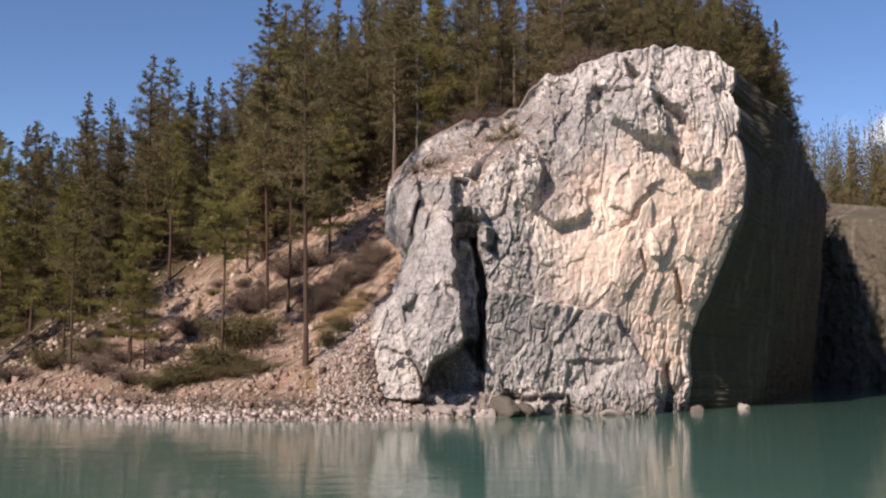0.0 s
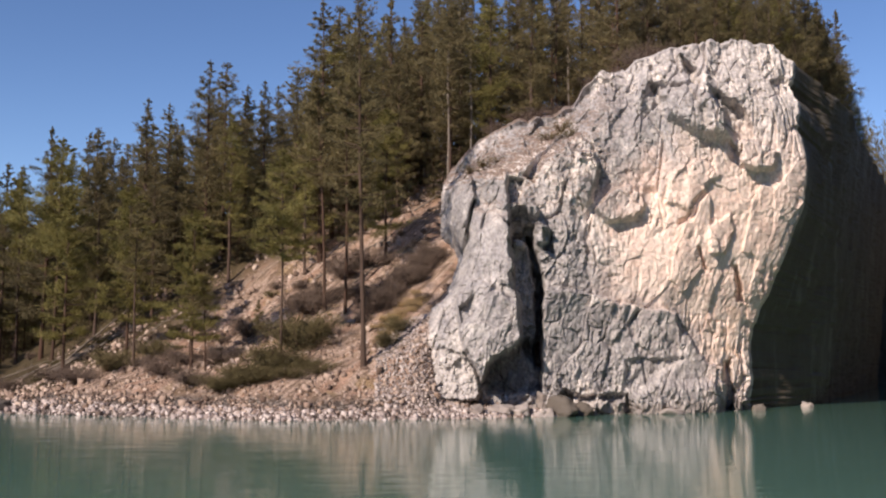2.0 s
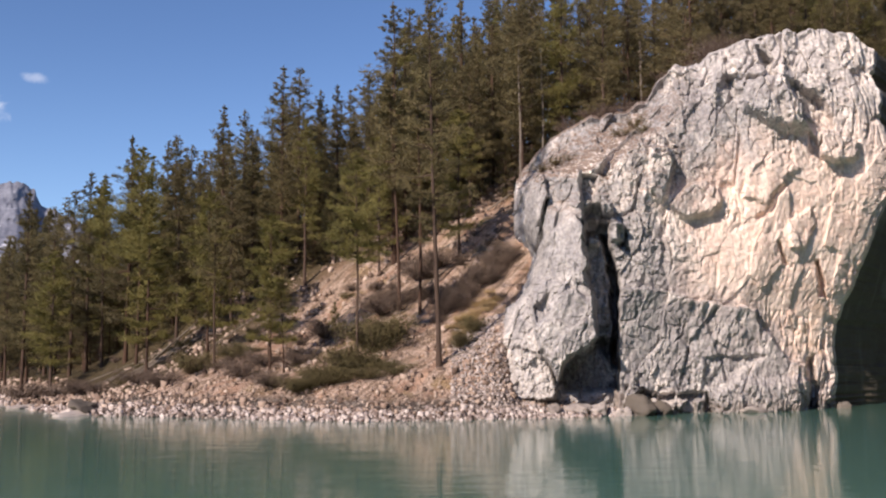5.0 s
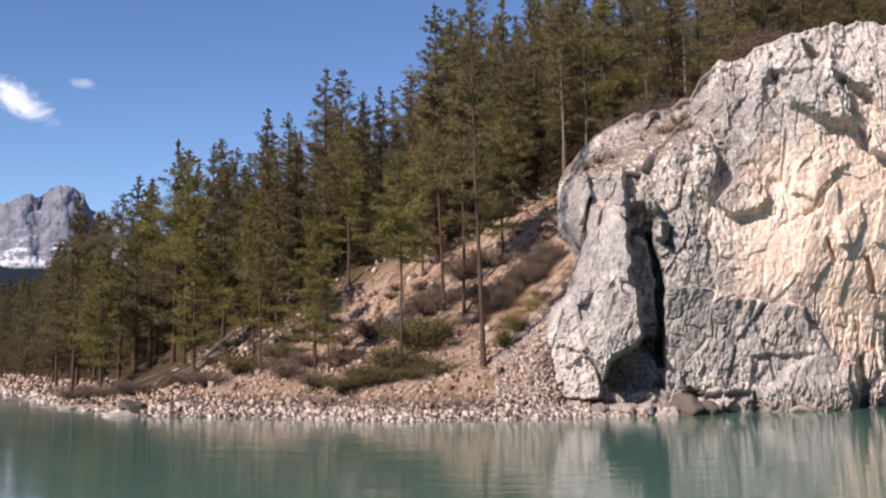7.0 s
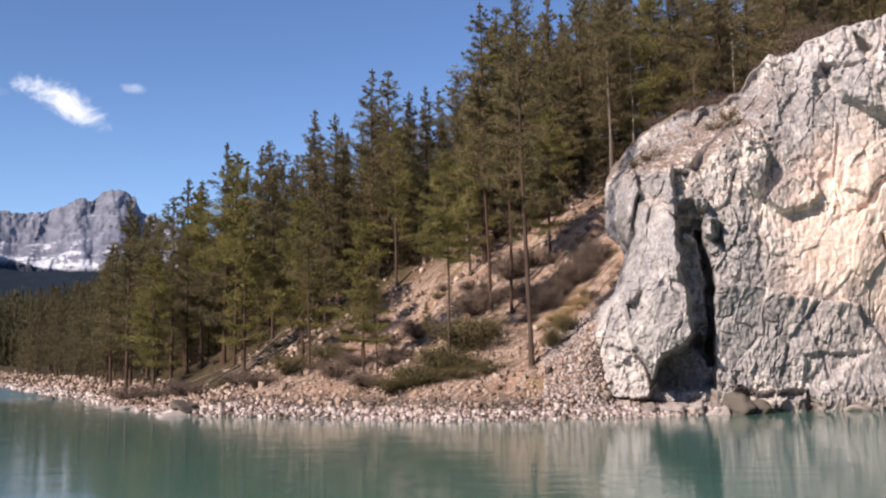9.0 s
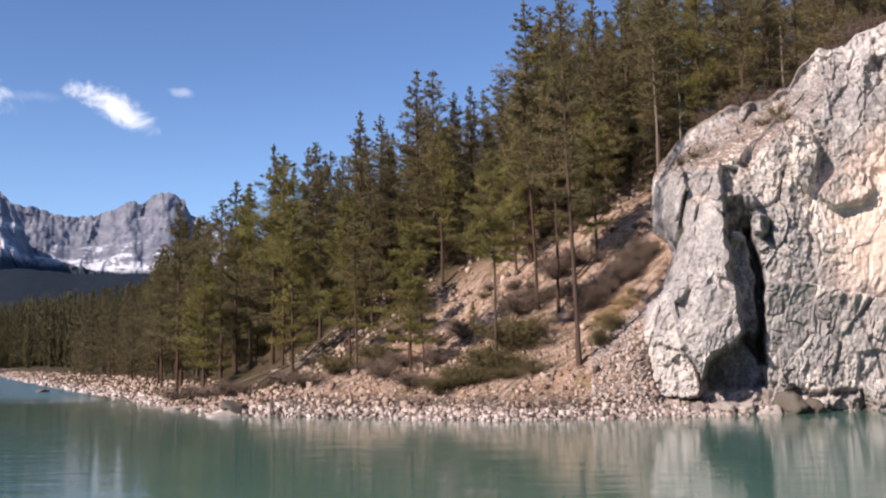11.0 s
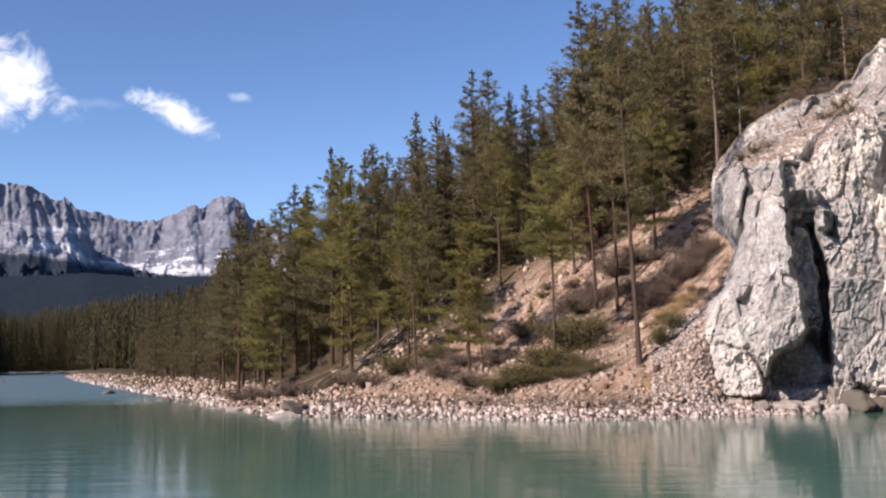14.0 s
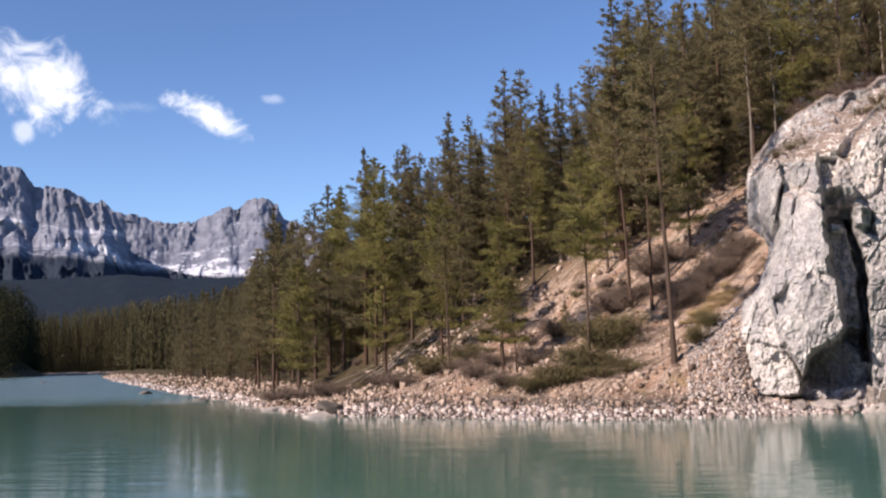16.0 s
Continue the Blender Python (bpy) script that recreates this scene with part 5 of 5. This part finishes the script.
def build_stones():
    rng = np.random.RandomState(11)
    shapes = [pebble_shape(rng) for _ in range(24)]


    def strewn(n, near, far, low, high, power):
        x, y = along_shore(rng.rand(n) ** 0.9)
        back = near + (far - near) * rng.rand(n)
        x, y = x + back * 0.35 + rng.normal(0, 0.3, n), y + back * 0.94
        ok = inland(x, y) > -0.45
        x, y = x[ok], y[ok]
        size = (low + (high - low) * rng.rand(len(x)) ** power) * np.interp(np.hypot(x, y), [45, 120], [1, 1.9])
        return list(zip(x, y, ground_height(x, y))), list(size)

    spots, sizes = strewn(13500, -0.3, 1.7, 0.035, 0.30, 4.5)
    # the pale bar across the bend
    k = rng.rand(1500)
    x, y = np.interp(k, [0, 1], [-246, -312]) + rng.normal(0, 1, 1500), np.interp(k, [0, 1], [489, 499]) + rng.uniform(-0.5, 3, 1500)
    spots += list(zip(x, y, ground_height(x, y)))
    sizes += list(rng.uniform(0.4, 1.1, 1500))
    ob = new("shingle", mesh_of("shingle", *scatter(rng, shapes, spots, sizes), STONE))
    tagged(ob, "pale angular stones along the river beach", "stones", kind="stuff")
    # talus at the foot of the buttress
    n = 14000
    x, y = rng.uniform(1.8, 8.2, n), rng.uniform(43.5, 50.0, n)
    ok = (y - 43.5 > (5.0 - x) * 0.4) & (x > 3.4 - (47 - y) * 0.1)
    x, y = x[ok], y[ok]
    spots, sizes = list(zip(x, y, ground_height(x, y))), list(0.04 + 0.15 * rng.rand(len(x)) ** 3)
    ob = new("talus", mesh_of("talus", *scatter(rng, shapes, spots, sizes), TALUS))
    tagged(ob, "grey broken stones of the talus below the buttress", "stones", kind="stuff")
    spots, sizes = strewn(11000, 0.8, 7.0, 0.04, 0.27, 3.4)
    n = 9000
    x, y = rng.uniform(-16, 9, n), rng.uniform(46, 66, n)
    ok = (inland(x, y) > 6) & (soft_noise(np.stack([x, y, 0 * x], 1), 0.5, 19, 3) > -0.15)
    x, y = x[ok], y[ok]
    spots += list(zip(x, y, ground_height(x, y)))
    sizes += list(0.05 + 0.36 * rng.rand(len(x)) ** 5)
    ob = new("rubble", mesh_of("rubble", *scatter(rng, shapes, spots, sizes), RUBBLE))
    tagged(ob, "brown rubble above the beach and on the slope", "stones", kind="stuff")
    # larger rocks, one by one
    meshes = [mesh_of("shore_rock", *pebble_shape(rng), STONE) for _ in range(10)]
    brown = [mesh_of("brown_rock", *pebble_shape(rng), RUBBLE) for _ in range(8)]
    made = 0
    while made < 190:
        t = rng.rand() ** 0.9 * 0.86
        x, y = along_shore(t)
        back = rng.uniform(-0.4, 5.5)
        x, y = x + back * 0.35 + rng.normal(0, 0.3), y + back * 0.94
        if float(inland(np.array([x]), np.array([y]))[0]) < -0.5:
            continue
        size = rng.uniform(0.18, 0.5) * float(np.interp(math.hypot(x, y), [45, 110], [1, 1.5]))
        rock = new("shore_rock", meshes[rng.randint(10)] if back < 1.8 else brown[rng.randint(8)])
        rock.matrix_world = Matrix.LocRotScale((x, y, ground_at(x, y) + size * 0.1), Euler((rng.uniform(-0.2, 0.2), 0, rng.uniform(0, 6.28))), (size,) * 3)
        tagged(rock, "angular pale rock at the water's edge" if back < 1.8 else "angular brown rock among the rubble of the beach", "rock", "shore rocks")
        made += 1


build_stones()


# ---- brush ----
def shrub_meshes(name, seed, mat, count=5200, leaf=0.055):
    rng = np.random.RandomState(seed)
    wood, centres, ways = [], [], []
    for i in range(26):
        phi, reach = rng.uniform(0, 6.28), rng.uniform(0.3, 1.0)
        rise = rng.uniform(0.35, 0.8)
        s = np.linspace(0, 1, 4)
        stem = np.stack([np.cos(phi) * reach * s, np.sin(phi) * reach * s, rise * s ** 0.7], 1)
        wood.append(tube(stem, 0.02 * (1 - 0.8 * s), 3))
        m = count // 26
        s = rng.uniform(0.3, 1.05, m)
        centres.append(np.stack([np.interp(s, np.linspace(0, 1, 4), stem[:, c]) for c in range(3)], 1) + rng.normal(0, 0.10, (m, 3)))
        ways.append(rng.normal(0, 0.6, (m, 3)) + (0, 0, 0.7))
    return (mesh_of(name + "_stems", *joined(wood), BARK),
            mesh_of(name + "_twigs", *blades(rng, np.concatenate(centres), np.concatenate(ways), leaf, leaf * 0.2), mat))


def build_shrubs():
    rng = np.random.RandomState(5)
    brown = [shrub_meshes("brown_shrub", 51 + i, BRUSH) for i in range(3)]
    olive = [shrub_meshes("olive_shrub", 61 + i, GREEN_BRUSH) for i in range(3)]
    gold = [shrub_meshes("dry_tuft", 66 + i, GOLD_BRUSH, 3600, 0.07) for i in range(3)]
    # azimuth, distance, width, height, kind
    rows = [(-1.8, 48.6, 2.6, 1.2, 1), (-3.4, 48.2, 2.2, 0.9, 1), (-2.6, 47.6, 1.8, 0.7, 1), (-0.2, 49.6, 2.2, 1.5, 1), (0.8, 50.2, 1.6, 1.2, 1),
            (4.5, 48.2, 1.0, 0.9, 1), (-4.5, 51.5, 1.6, 1.0, 0),
            (-7.4, 52.0, 1.8, 0.8, 0), (-10.2, 55.0, 2.0, 1.2, 1), (-8.0, 55.0, 1.6, 1.1, 1), (-11.6, 54.5, 1.8, 0.7, 0), (-15.5, 60.0, 2.2, 0.9, 0),
            (-5.9, 49.6, 1.4, 0.8, 0), (0.2, 54.5, 1.8, 1.2, 0), (2.2, 57.0, 1.8, 1.2, 0), (-2.9, 54.0, 1.5, 1.0, 0), (-18.4, 66.0, 2.4, 0.9, 0), (5.4, 49.6, 1.2, 0.8, 1),
            (-3.0, 47.4, 2.2, 0.7, 1), (-4.2, 47.8, 1.8, 0.6, 1), (-1.0, 47.9, 1.8, 0.8, 1), (0.0, 50.6, 1.8, 1.0, 1), (1.2, 55.0, 2.0, 0.9, 0), (3.0, 54.2, 1.6, 0.8, 0),
            (-6.6, 53.0, 1.8, 0.8, 0), (-12.8, 57.5, 2.0, 0.8, 0), (-16.8, 62.5, 2.2, 0.7, 0), (3.6, 57.5, 2.2, 1.0, 0)]
    # the dark thicket that runs up the slope, the juniper along its foot, and tufts between
    for k in np.linspace(0, 1, 15):
        rows.append((3.6 + 3.7 * k + rng.normal(0, 0.12), 52.2 + 3.0 * k + rng.normal(0, 0.3), rng.uniform(0.9, 1.4), rng.uniform(0.7, 1.1), 0))
    for k in np.linspace(0, 1, 12):
        rows.append((-4.4 + 5.4 * k, 47.9 - 1.2 * k + rng.normal(0, 0.25), rng.uniform(0.8, 1.3), rng.uniform(0.35, 0.6), 1))
    for k in range(44):
        a = rng.uniform(-14, 7)
        low = float(np.interp(a, [-14, -6, 0, 7], [60, 51, 49.5, 51]))
        rows.append((a, rng.uniform(low, low + 9), rng.uniform(0.4, 0.9), rng.uniform(0.25, 0.6), int(rng.rand() < 0.35)))
    for k in range(26):
        a = rng.uniform(4.0, 6.6)
        rows.append((a, rng.uniform(48.6, 50.6) + 0.9 * (a - 4), rng.uniform(0.3, 0.65), rng.uniform(0.18, 0.36), 2))
    for a, d, wide, high, kind in rows:
        x, y = around(a, d)
        stems, twig = (brown, olive, gold)[kind][rng.randint(3)]
        shrub = new("shrub")
        under(shrub, "wood", stems)
        under(shrub, "foliage", twig)
        shrub.matrix_world = Matrix.LocRotScale((x, y, ground_at(x, y) - 0.08), Euler((0, 0, rng.uniform(0, 6.28))), (wide, wide, high * 1.3))
        tagged(shrub, ("leafless brown shrub on the slope", "low olive-green juniper shrub on the slope", "tuft of dry golden grass on the slope")[kind], ("shrub", "shrub", "grass")[kind], "shrubs on the slope")


build_shrubs()


# ---- boulders, logs and ledge plants ----
from mathutils.bvhtree import BVHTree


def surface_below(*names):
    """A function that gives the height of the named objects' surface under a point of the plan."""
    trees = []
    for name in names:
        me = bpy.data.objects[name].data
        co = np.empty(len(me.vertices) * 3, np.float32)
        me.vertices.foreach_get("co", co)
        faces = np.empty(len(me.loops), np.int32)
        me.loops.foreach_get("vertex_index", faces)
        trees.append(BVHTree.FromPolygons(co.reshape(-1, 3).tolist(), faces.reshape(-1, 4).tolist()))

    def height(x, y, default=0.0):
        hits = [t.ray_cast(Vector((x, y, 60)), Vector((0, 0, -1)))[0] for t in trees]
        return max([h.z for h in hits if h] or [default])
    return height


cliff_top = surface_below("cliff", "gorge_side", "ground")


def boulder_mesh(name, seed, mat):
    """A broken block of rock with flat faces and chipped edges, about 1 m across."""
    rng = np.random.RandomState(seed)
    bm = bmesh.new()
    bmesh.ops.create_icosphere(bm, subdivisions=4, radius=1.0)
    way = np.array([v.co[:] for v in bm.verts])
    faces = np.array([[v.index for v in f.verts] for f in bm.faces])
    bm.free()
    reach = np.full(len(way), 0.75)
    for _ in range(9):
        n = rng.normal(size=3)
        n /= np.linalg.norm(n)
        reach = np.minimum(reach, rng.uniform(0.28, 0.5) / np.maximum(way @ n, 0.05))
    verts = way * reach[:, None]
    chip = 0.12 * broken(verts + seed, 2.6, seed)[0] + 0.03 * facets(verts + seed, 9.0, seed + 3)
    return mesh_of(name, verts + way * chip[:, None], faces, mat)


def build_boulders():
    rng = np.random.RandomState(31)
    pale = [boulder_mesh("pale_boulder", 400 + i, PALE_BLOCK) for i in range(4)]
    dark = [boulder_mesh("dark_boulder", 410 + i, DARK_STONE) for i in range(4)]
    # x, y, width, depth, height, sunk, label
    rows = [(-13.6, 49.6, 1.9, 1.2, 0.7, 0.2, "dark flat boulder standing in the shallow water"), (-13.8, 48.2, 1.7, 0.8, 0.42, 0.2, "pale flat boulder in the shallow water"),
            (-30.2, 72.5, 1.4, 0.9, 0.55, 0.25, "dark boulder awash in the river"), (-31.2, 72.3, 1.3, 0.8, 0.34, 0.2, "pale flat stone awash in the river"),
            (-18.7, 56.0, 1.5, 0.8, 0.45, 0.2, "pale flat boulder at the water's edge"), (-20.6, 58.2, 1.4, 0.8, 0.4, 0.2, "pale flat boulder at the water's edge"),
            (-27.4, 72.6, 1.3, 0.8, 0.4, 0.2, "pale flat stone at the water's edge"), (-44.5, 94.5, 2.2, 1.2, 0.75, 0.35, "dark boulder awash in the river"),
            (-46.0, 95.2, 1.5, 1.0, 0.5, 0.25, "dark boulder awash in the river"), (-110.0, 187.0, 3.0, 1.6, 1.0, 0.4, "dark boulder awash in the far shallows"),
            (11.4, 44.5, 1.3, 1.2, 1.15, 0.45, "dark broken boulder at the foot of the cliff"), (12.3, 44.9, 0.9, 0.9, 0.85, 0.35, "dark boulder at the foot of the cliff"),
            (9.6, 44.6, 1.2, 0.9, 0.6, 0.2, "pale block fallen from the cliff"), (8.7, 44.3, 0.9, 0.8, 0.6, 0.2, "pale block fallen from the cliff"),
            (10.5, 44.3, 0.9, 0.7, 0.5, 0.2, "pale block fallen from the cliff"), (7.6, 44.0, 0.7, 0.6, 0.5, 0.15, "pale block fallen from the cliff"),
            (26.6, 51.8, 0.55, 0.5, 0.8, 0.35, "sunlit rock standing in the river under the cliff"), (16.9, 45.8, 1.2, 0.8, 0.6, 0.25, "pale rock at the foot of the slab"), (22.4, 48.4, 0.7, 0.6, 0.8, 0.4, "dark rock at the foot of the cliff"),
            (10.9, 45.6, 0.9, 0.8, 0.9, 0.2, "pale block below the chimney"), (11.9, 45.7, 0.8, 0.7, 0.7, 0.2, "pale block below the chimney")]
    for i, (x, y, w, d, h, sunk, label) in enumerate(rows):
        rock = new("boulder", (dark if label.startswith("dark") else pale)[i % 4])
        z = max(ground_at(x, y), -0.25)
        rock.matrix_world = Matrix.LocRotScale((x, y, z + h * 0.5 - sunk), Euler((rng.uniform(-0.2, 0.2), rng.uniform(-0.2, 0.2), rng.uniform(0, 6.28))), (w, d, h))
        tagged(rock, label, "rock", "boulders by the water")


build_boulders()


def log_mesh(seed, length, radius):
    rng = np.random.RandomState(seed)
    k = np.linspace(0, 1, 9)
    path = np.stack([k * length, 0.012 * length * np.sin(k * 3 + rng.rand() * 6), 0.002 * length * rng.normal(size=9)], 1)
    wood = [tube(path, radius * (1 - 0.65 * k), 7)]
    for f in rng.uniform(0.25, 0.95, 9):
        foot = np.array([np.interp(f, k, path[:, c]) for c in range(3)])
        way = rng.normal(size=3) * (0.3, 1, 1) + (0.5, 0, 0.3)
        s = np.linspace(0, 1, 3)[:, None]
        wood.append(tube(foot + way / np.linalg.norm(way) * s * rng.uniform(0.2, 0.7), 0.02 * (1 - 0.8 * s[:, 0]), 3))
    return mesh_of("fallen_log", *joined(wood), LOG_WOOD)


def build_logs():
    rng = np.random.RandomState(17)
    meshes = [log_mesh(500 + i, 5.0, 0.085) for i in range(4)]
    for a, d, turn, size in ((-13.2, 61, 32, 1.0), (-12.4, 62, 38, 1.2), (-14.3, 63, 28, 0.9), (-11.4, 62, 42, 1.0), (-15.4, 62, 20, 0.8), (-16.6, 64, 12, 0.9),
                             (-18.0, 66, 15, 0.6), (-18.5, 66, -20, 0.5), (-10.2, 60, 40, 0.8), (-7.6, 57, -60, 0.7), (-3.0, 55, 35, 0.8), (0.6, 58, 30, 1.0),
                             (4.0, 59, 35, 1.1), (5.2, 60, 30, 0.9), (2.8, 56, 25, 0.7), (-9.4, 55, 25, 0.6),
                             (3.7, 46.8, 12, 0.55), (5.4, 57, 40, 0.9), (6.4, 58, 45, 0.8), (3.4, 56.5, 42, 0.7), (1.0, 53.6, 15, 0.3), (-11.9, 61, 30, 1.1), (-12.8, 60.5, 36, 1.2),
                             (-13.8, 62, 24, 1.0), (-10.8, 61, 44, 0.9), (-9.0, 59, 30, 0.8), (-6.6, 55, 120, 0.6), (4.6, 61, 50, 1.0), (6.2, 62, 38, 1.0), (2.0, 60.5, 28, 0.9)):
        x, y = around(a, d)
        t = radians(turn + (rng.uniform(-16, 16) if d > 50 else 0))
        x1, y1 = x + 5 * size * math.cos(t), y + 5 * size * math.sin(t)
        z0, z1 = ground_at(x, y), ground_at(x1, y1)
        log = new("fallen_log", meshes[rng.randint(4)])
        log.matrix_world = Matrix.LocRotScale((x, y, z0 + 0.08), Euler((0, -math.atan2(z1 - z0, 5 * size), t)), (size, size * 0.75, size * 0.75))
        tagged(log, "grey weathered fallen trunk lying on the slope", "log", "fallen logs")


build_logs()


def build_ledge_plants():
    rng = np.random.RandomState(9)
    brown = [shrub_meshes("ledge_brown", 71 + i, BRUSH, 1800, 0.06) for i in range(2)]
    olive = [shrub_meshes("ledge_olive", 81 + i, GREEN_BRUSH, 1800, 0.06) for i in range(2)]
    for a, d, wide, high, kind in ((9.4, 49.9, 0.8, 0.45, 1), (10.2, 50.2, 0.9, 0.5, 1), (10.9, 50.6, 0.7, 0.4, 1), (13.8, 50.9, 0.9, 0.6, 1), (14.5, 51.3, 0.9, 0.7, 1),
                                   (14.9, 50.2, 0.7, 0.6, 1), (13.2, 52.0, 0.9, 0.5, 0), (12.0, 53.0, 1.0, 0.5, 0), (10.6, 53.4, 0.9, 0.4, 0), (14.3, 54.4, 1.3, 0.7, 0),
                                   (16.2, 54.5, 0.9, 0.6, 0), (18.6, 54.0, 1.6, 1.1, 0), (19.4, 54.6, 1.6, 1.1, 0), (17.9, 54.4, 1.2, 0.8, 0), (12.8, 55.6, 1.5, 0.8, 0),
                                   (11.4, 55.8, 1.4, 0.7, 0), (25.5, 58.5, 1.0, 0.6, 0), (27.0, 58.0, 0.9, 0.5, 1)):
        x, y = around(a, d)
        stems, leaves = (olive if kind else brown)[rng.randint(2)]
        shrub = new("shrub")
        under(shrub, "wood", stems)
        under(shrub, "foliage", leaves)
        shrub.matrix_world = Matrix.LocRotScale((x, y, cliff_top(x, y) - 0.1), Euler((0, 0, rng.uniform(0, 6.28))), (wide, wide, high * 1.3))
        tagged(shrub, "olive-green juniper clinging to a ledge of the cliff" if kind else "leafless reddish-brown bush on top of the cliff", "shrub", "shrubs on the cliff")
    # a pale, slightly leaning trunk at the upper corner of the cliff
    for a, d, h in ((8.1, 60.0, 11.5), (9.4, 61.5, 11.0)):
        x, y = around(a, d)
        tree = plant("pine_tree", SNAG, x, y, h, 0.6, "slender pine with a pale bare trunk", "pines on the hill")


build_ledge_plants()


def build_rim_trees():
    """Pines along the top of the gorge's shaded side."""
    rng = np.random.RandomState(41)
    for a, d, tip in ((28.9, 74, 17.6), (29.3, 80, 18.0), (29.5, 84, 16.2), (29.8, 86, 14.8), (30.0, 88, 14.2), (30.2, 90, 13.2), (30.45, 93, 12.0), (28.4, 72, 18.8),
                      (27.8, 68, 19.8), (27.2, 66, 20.2), (28.0, 78, 18.8), (28.7, 84, 17.6), (29.2, 92, 16.4), (26.5, 66, 20.5), (29.9, 95, 13.6), (28.2, 84, 18.2),
                      (29.0, 78, 16.0), (29.6, 90, 15.2), (27.5, 74, 19.5), (28.6, 78, 17.0), (30.3, 96, 12.8), (22.0, 62, 21.0), (23.0, 62, 20.4), (23.8, 64, 20.8), (24.6, 61, 20.2), (25.2, 65, 20.6), (25.9, 63, 20.3), (21.2, 63, 21.0)):
        x, y = around(a, d)
        z = cliff_top(x, y, 17.0)
        h = EYE_HEIGHT + d * math.tan(radians(tip)) - z
        tree = plant("pine_tree", SNAG if a in (30.0, 30.2) else (FOREST if d < 80 else DEEP_FOREST)[rng.randint(8)], x, y, max(h, 4.0), rng.uniform(0, 6.28),
                     "pine standing on the rim of the gorge", "pines on the gorge rim")
        tree.location.z = z - 0.1
    # further pines behind the rim, added to shade the far gorge wall
    for _ in range(110):
        k, back = rng.rand(), rng.uniform(2.0, 13.0)
        x = float(np.interp(k, [0, 0.35, 1], [37.5, 44.0, 57.0])) - 0.85 * back
        y = float(np.interp(k, [0, 0.35, 1], [66.0, 75.0, 98.0])) + 0.5 * back
        d, z = math.hypot(x, y), cliff_top(x, y, 17.0)
        tip = chart(math.degrees(math.atan2(x, y)), [(22, 20.5), (27, 20), (28.5, 18), (29.4, 17.4), (30.1, 15.6), (30.5, 13.2), (32, 12.6)]) - rng.uniform(0, 1.5)
        h = EYE_HEIGHT + d * math.tan(radians(tip)) - z
        if 4.0 < h:
            tree = plant("pine_tree", DEEP_FOREST[rng.randint(8)], x, y, min(h, 14.0), rng.uniform(0, 6.28), "pine standing on the rim of the gorge", "pines on the gorge rim")
            tree.location.z = z - 0.1


build_rim_trees()
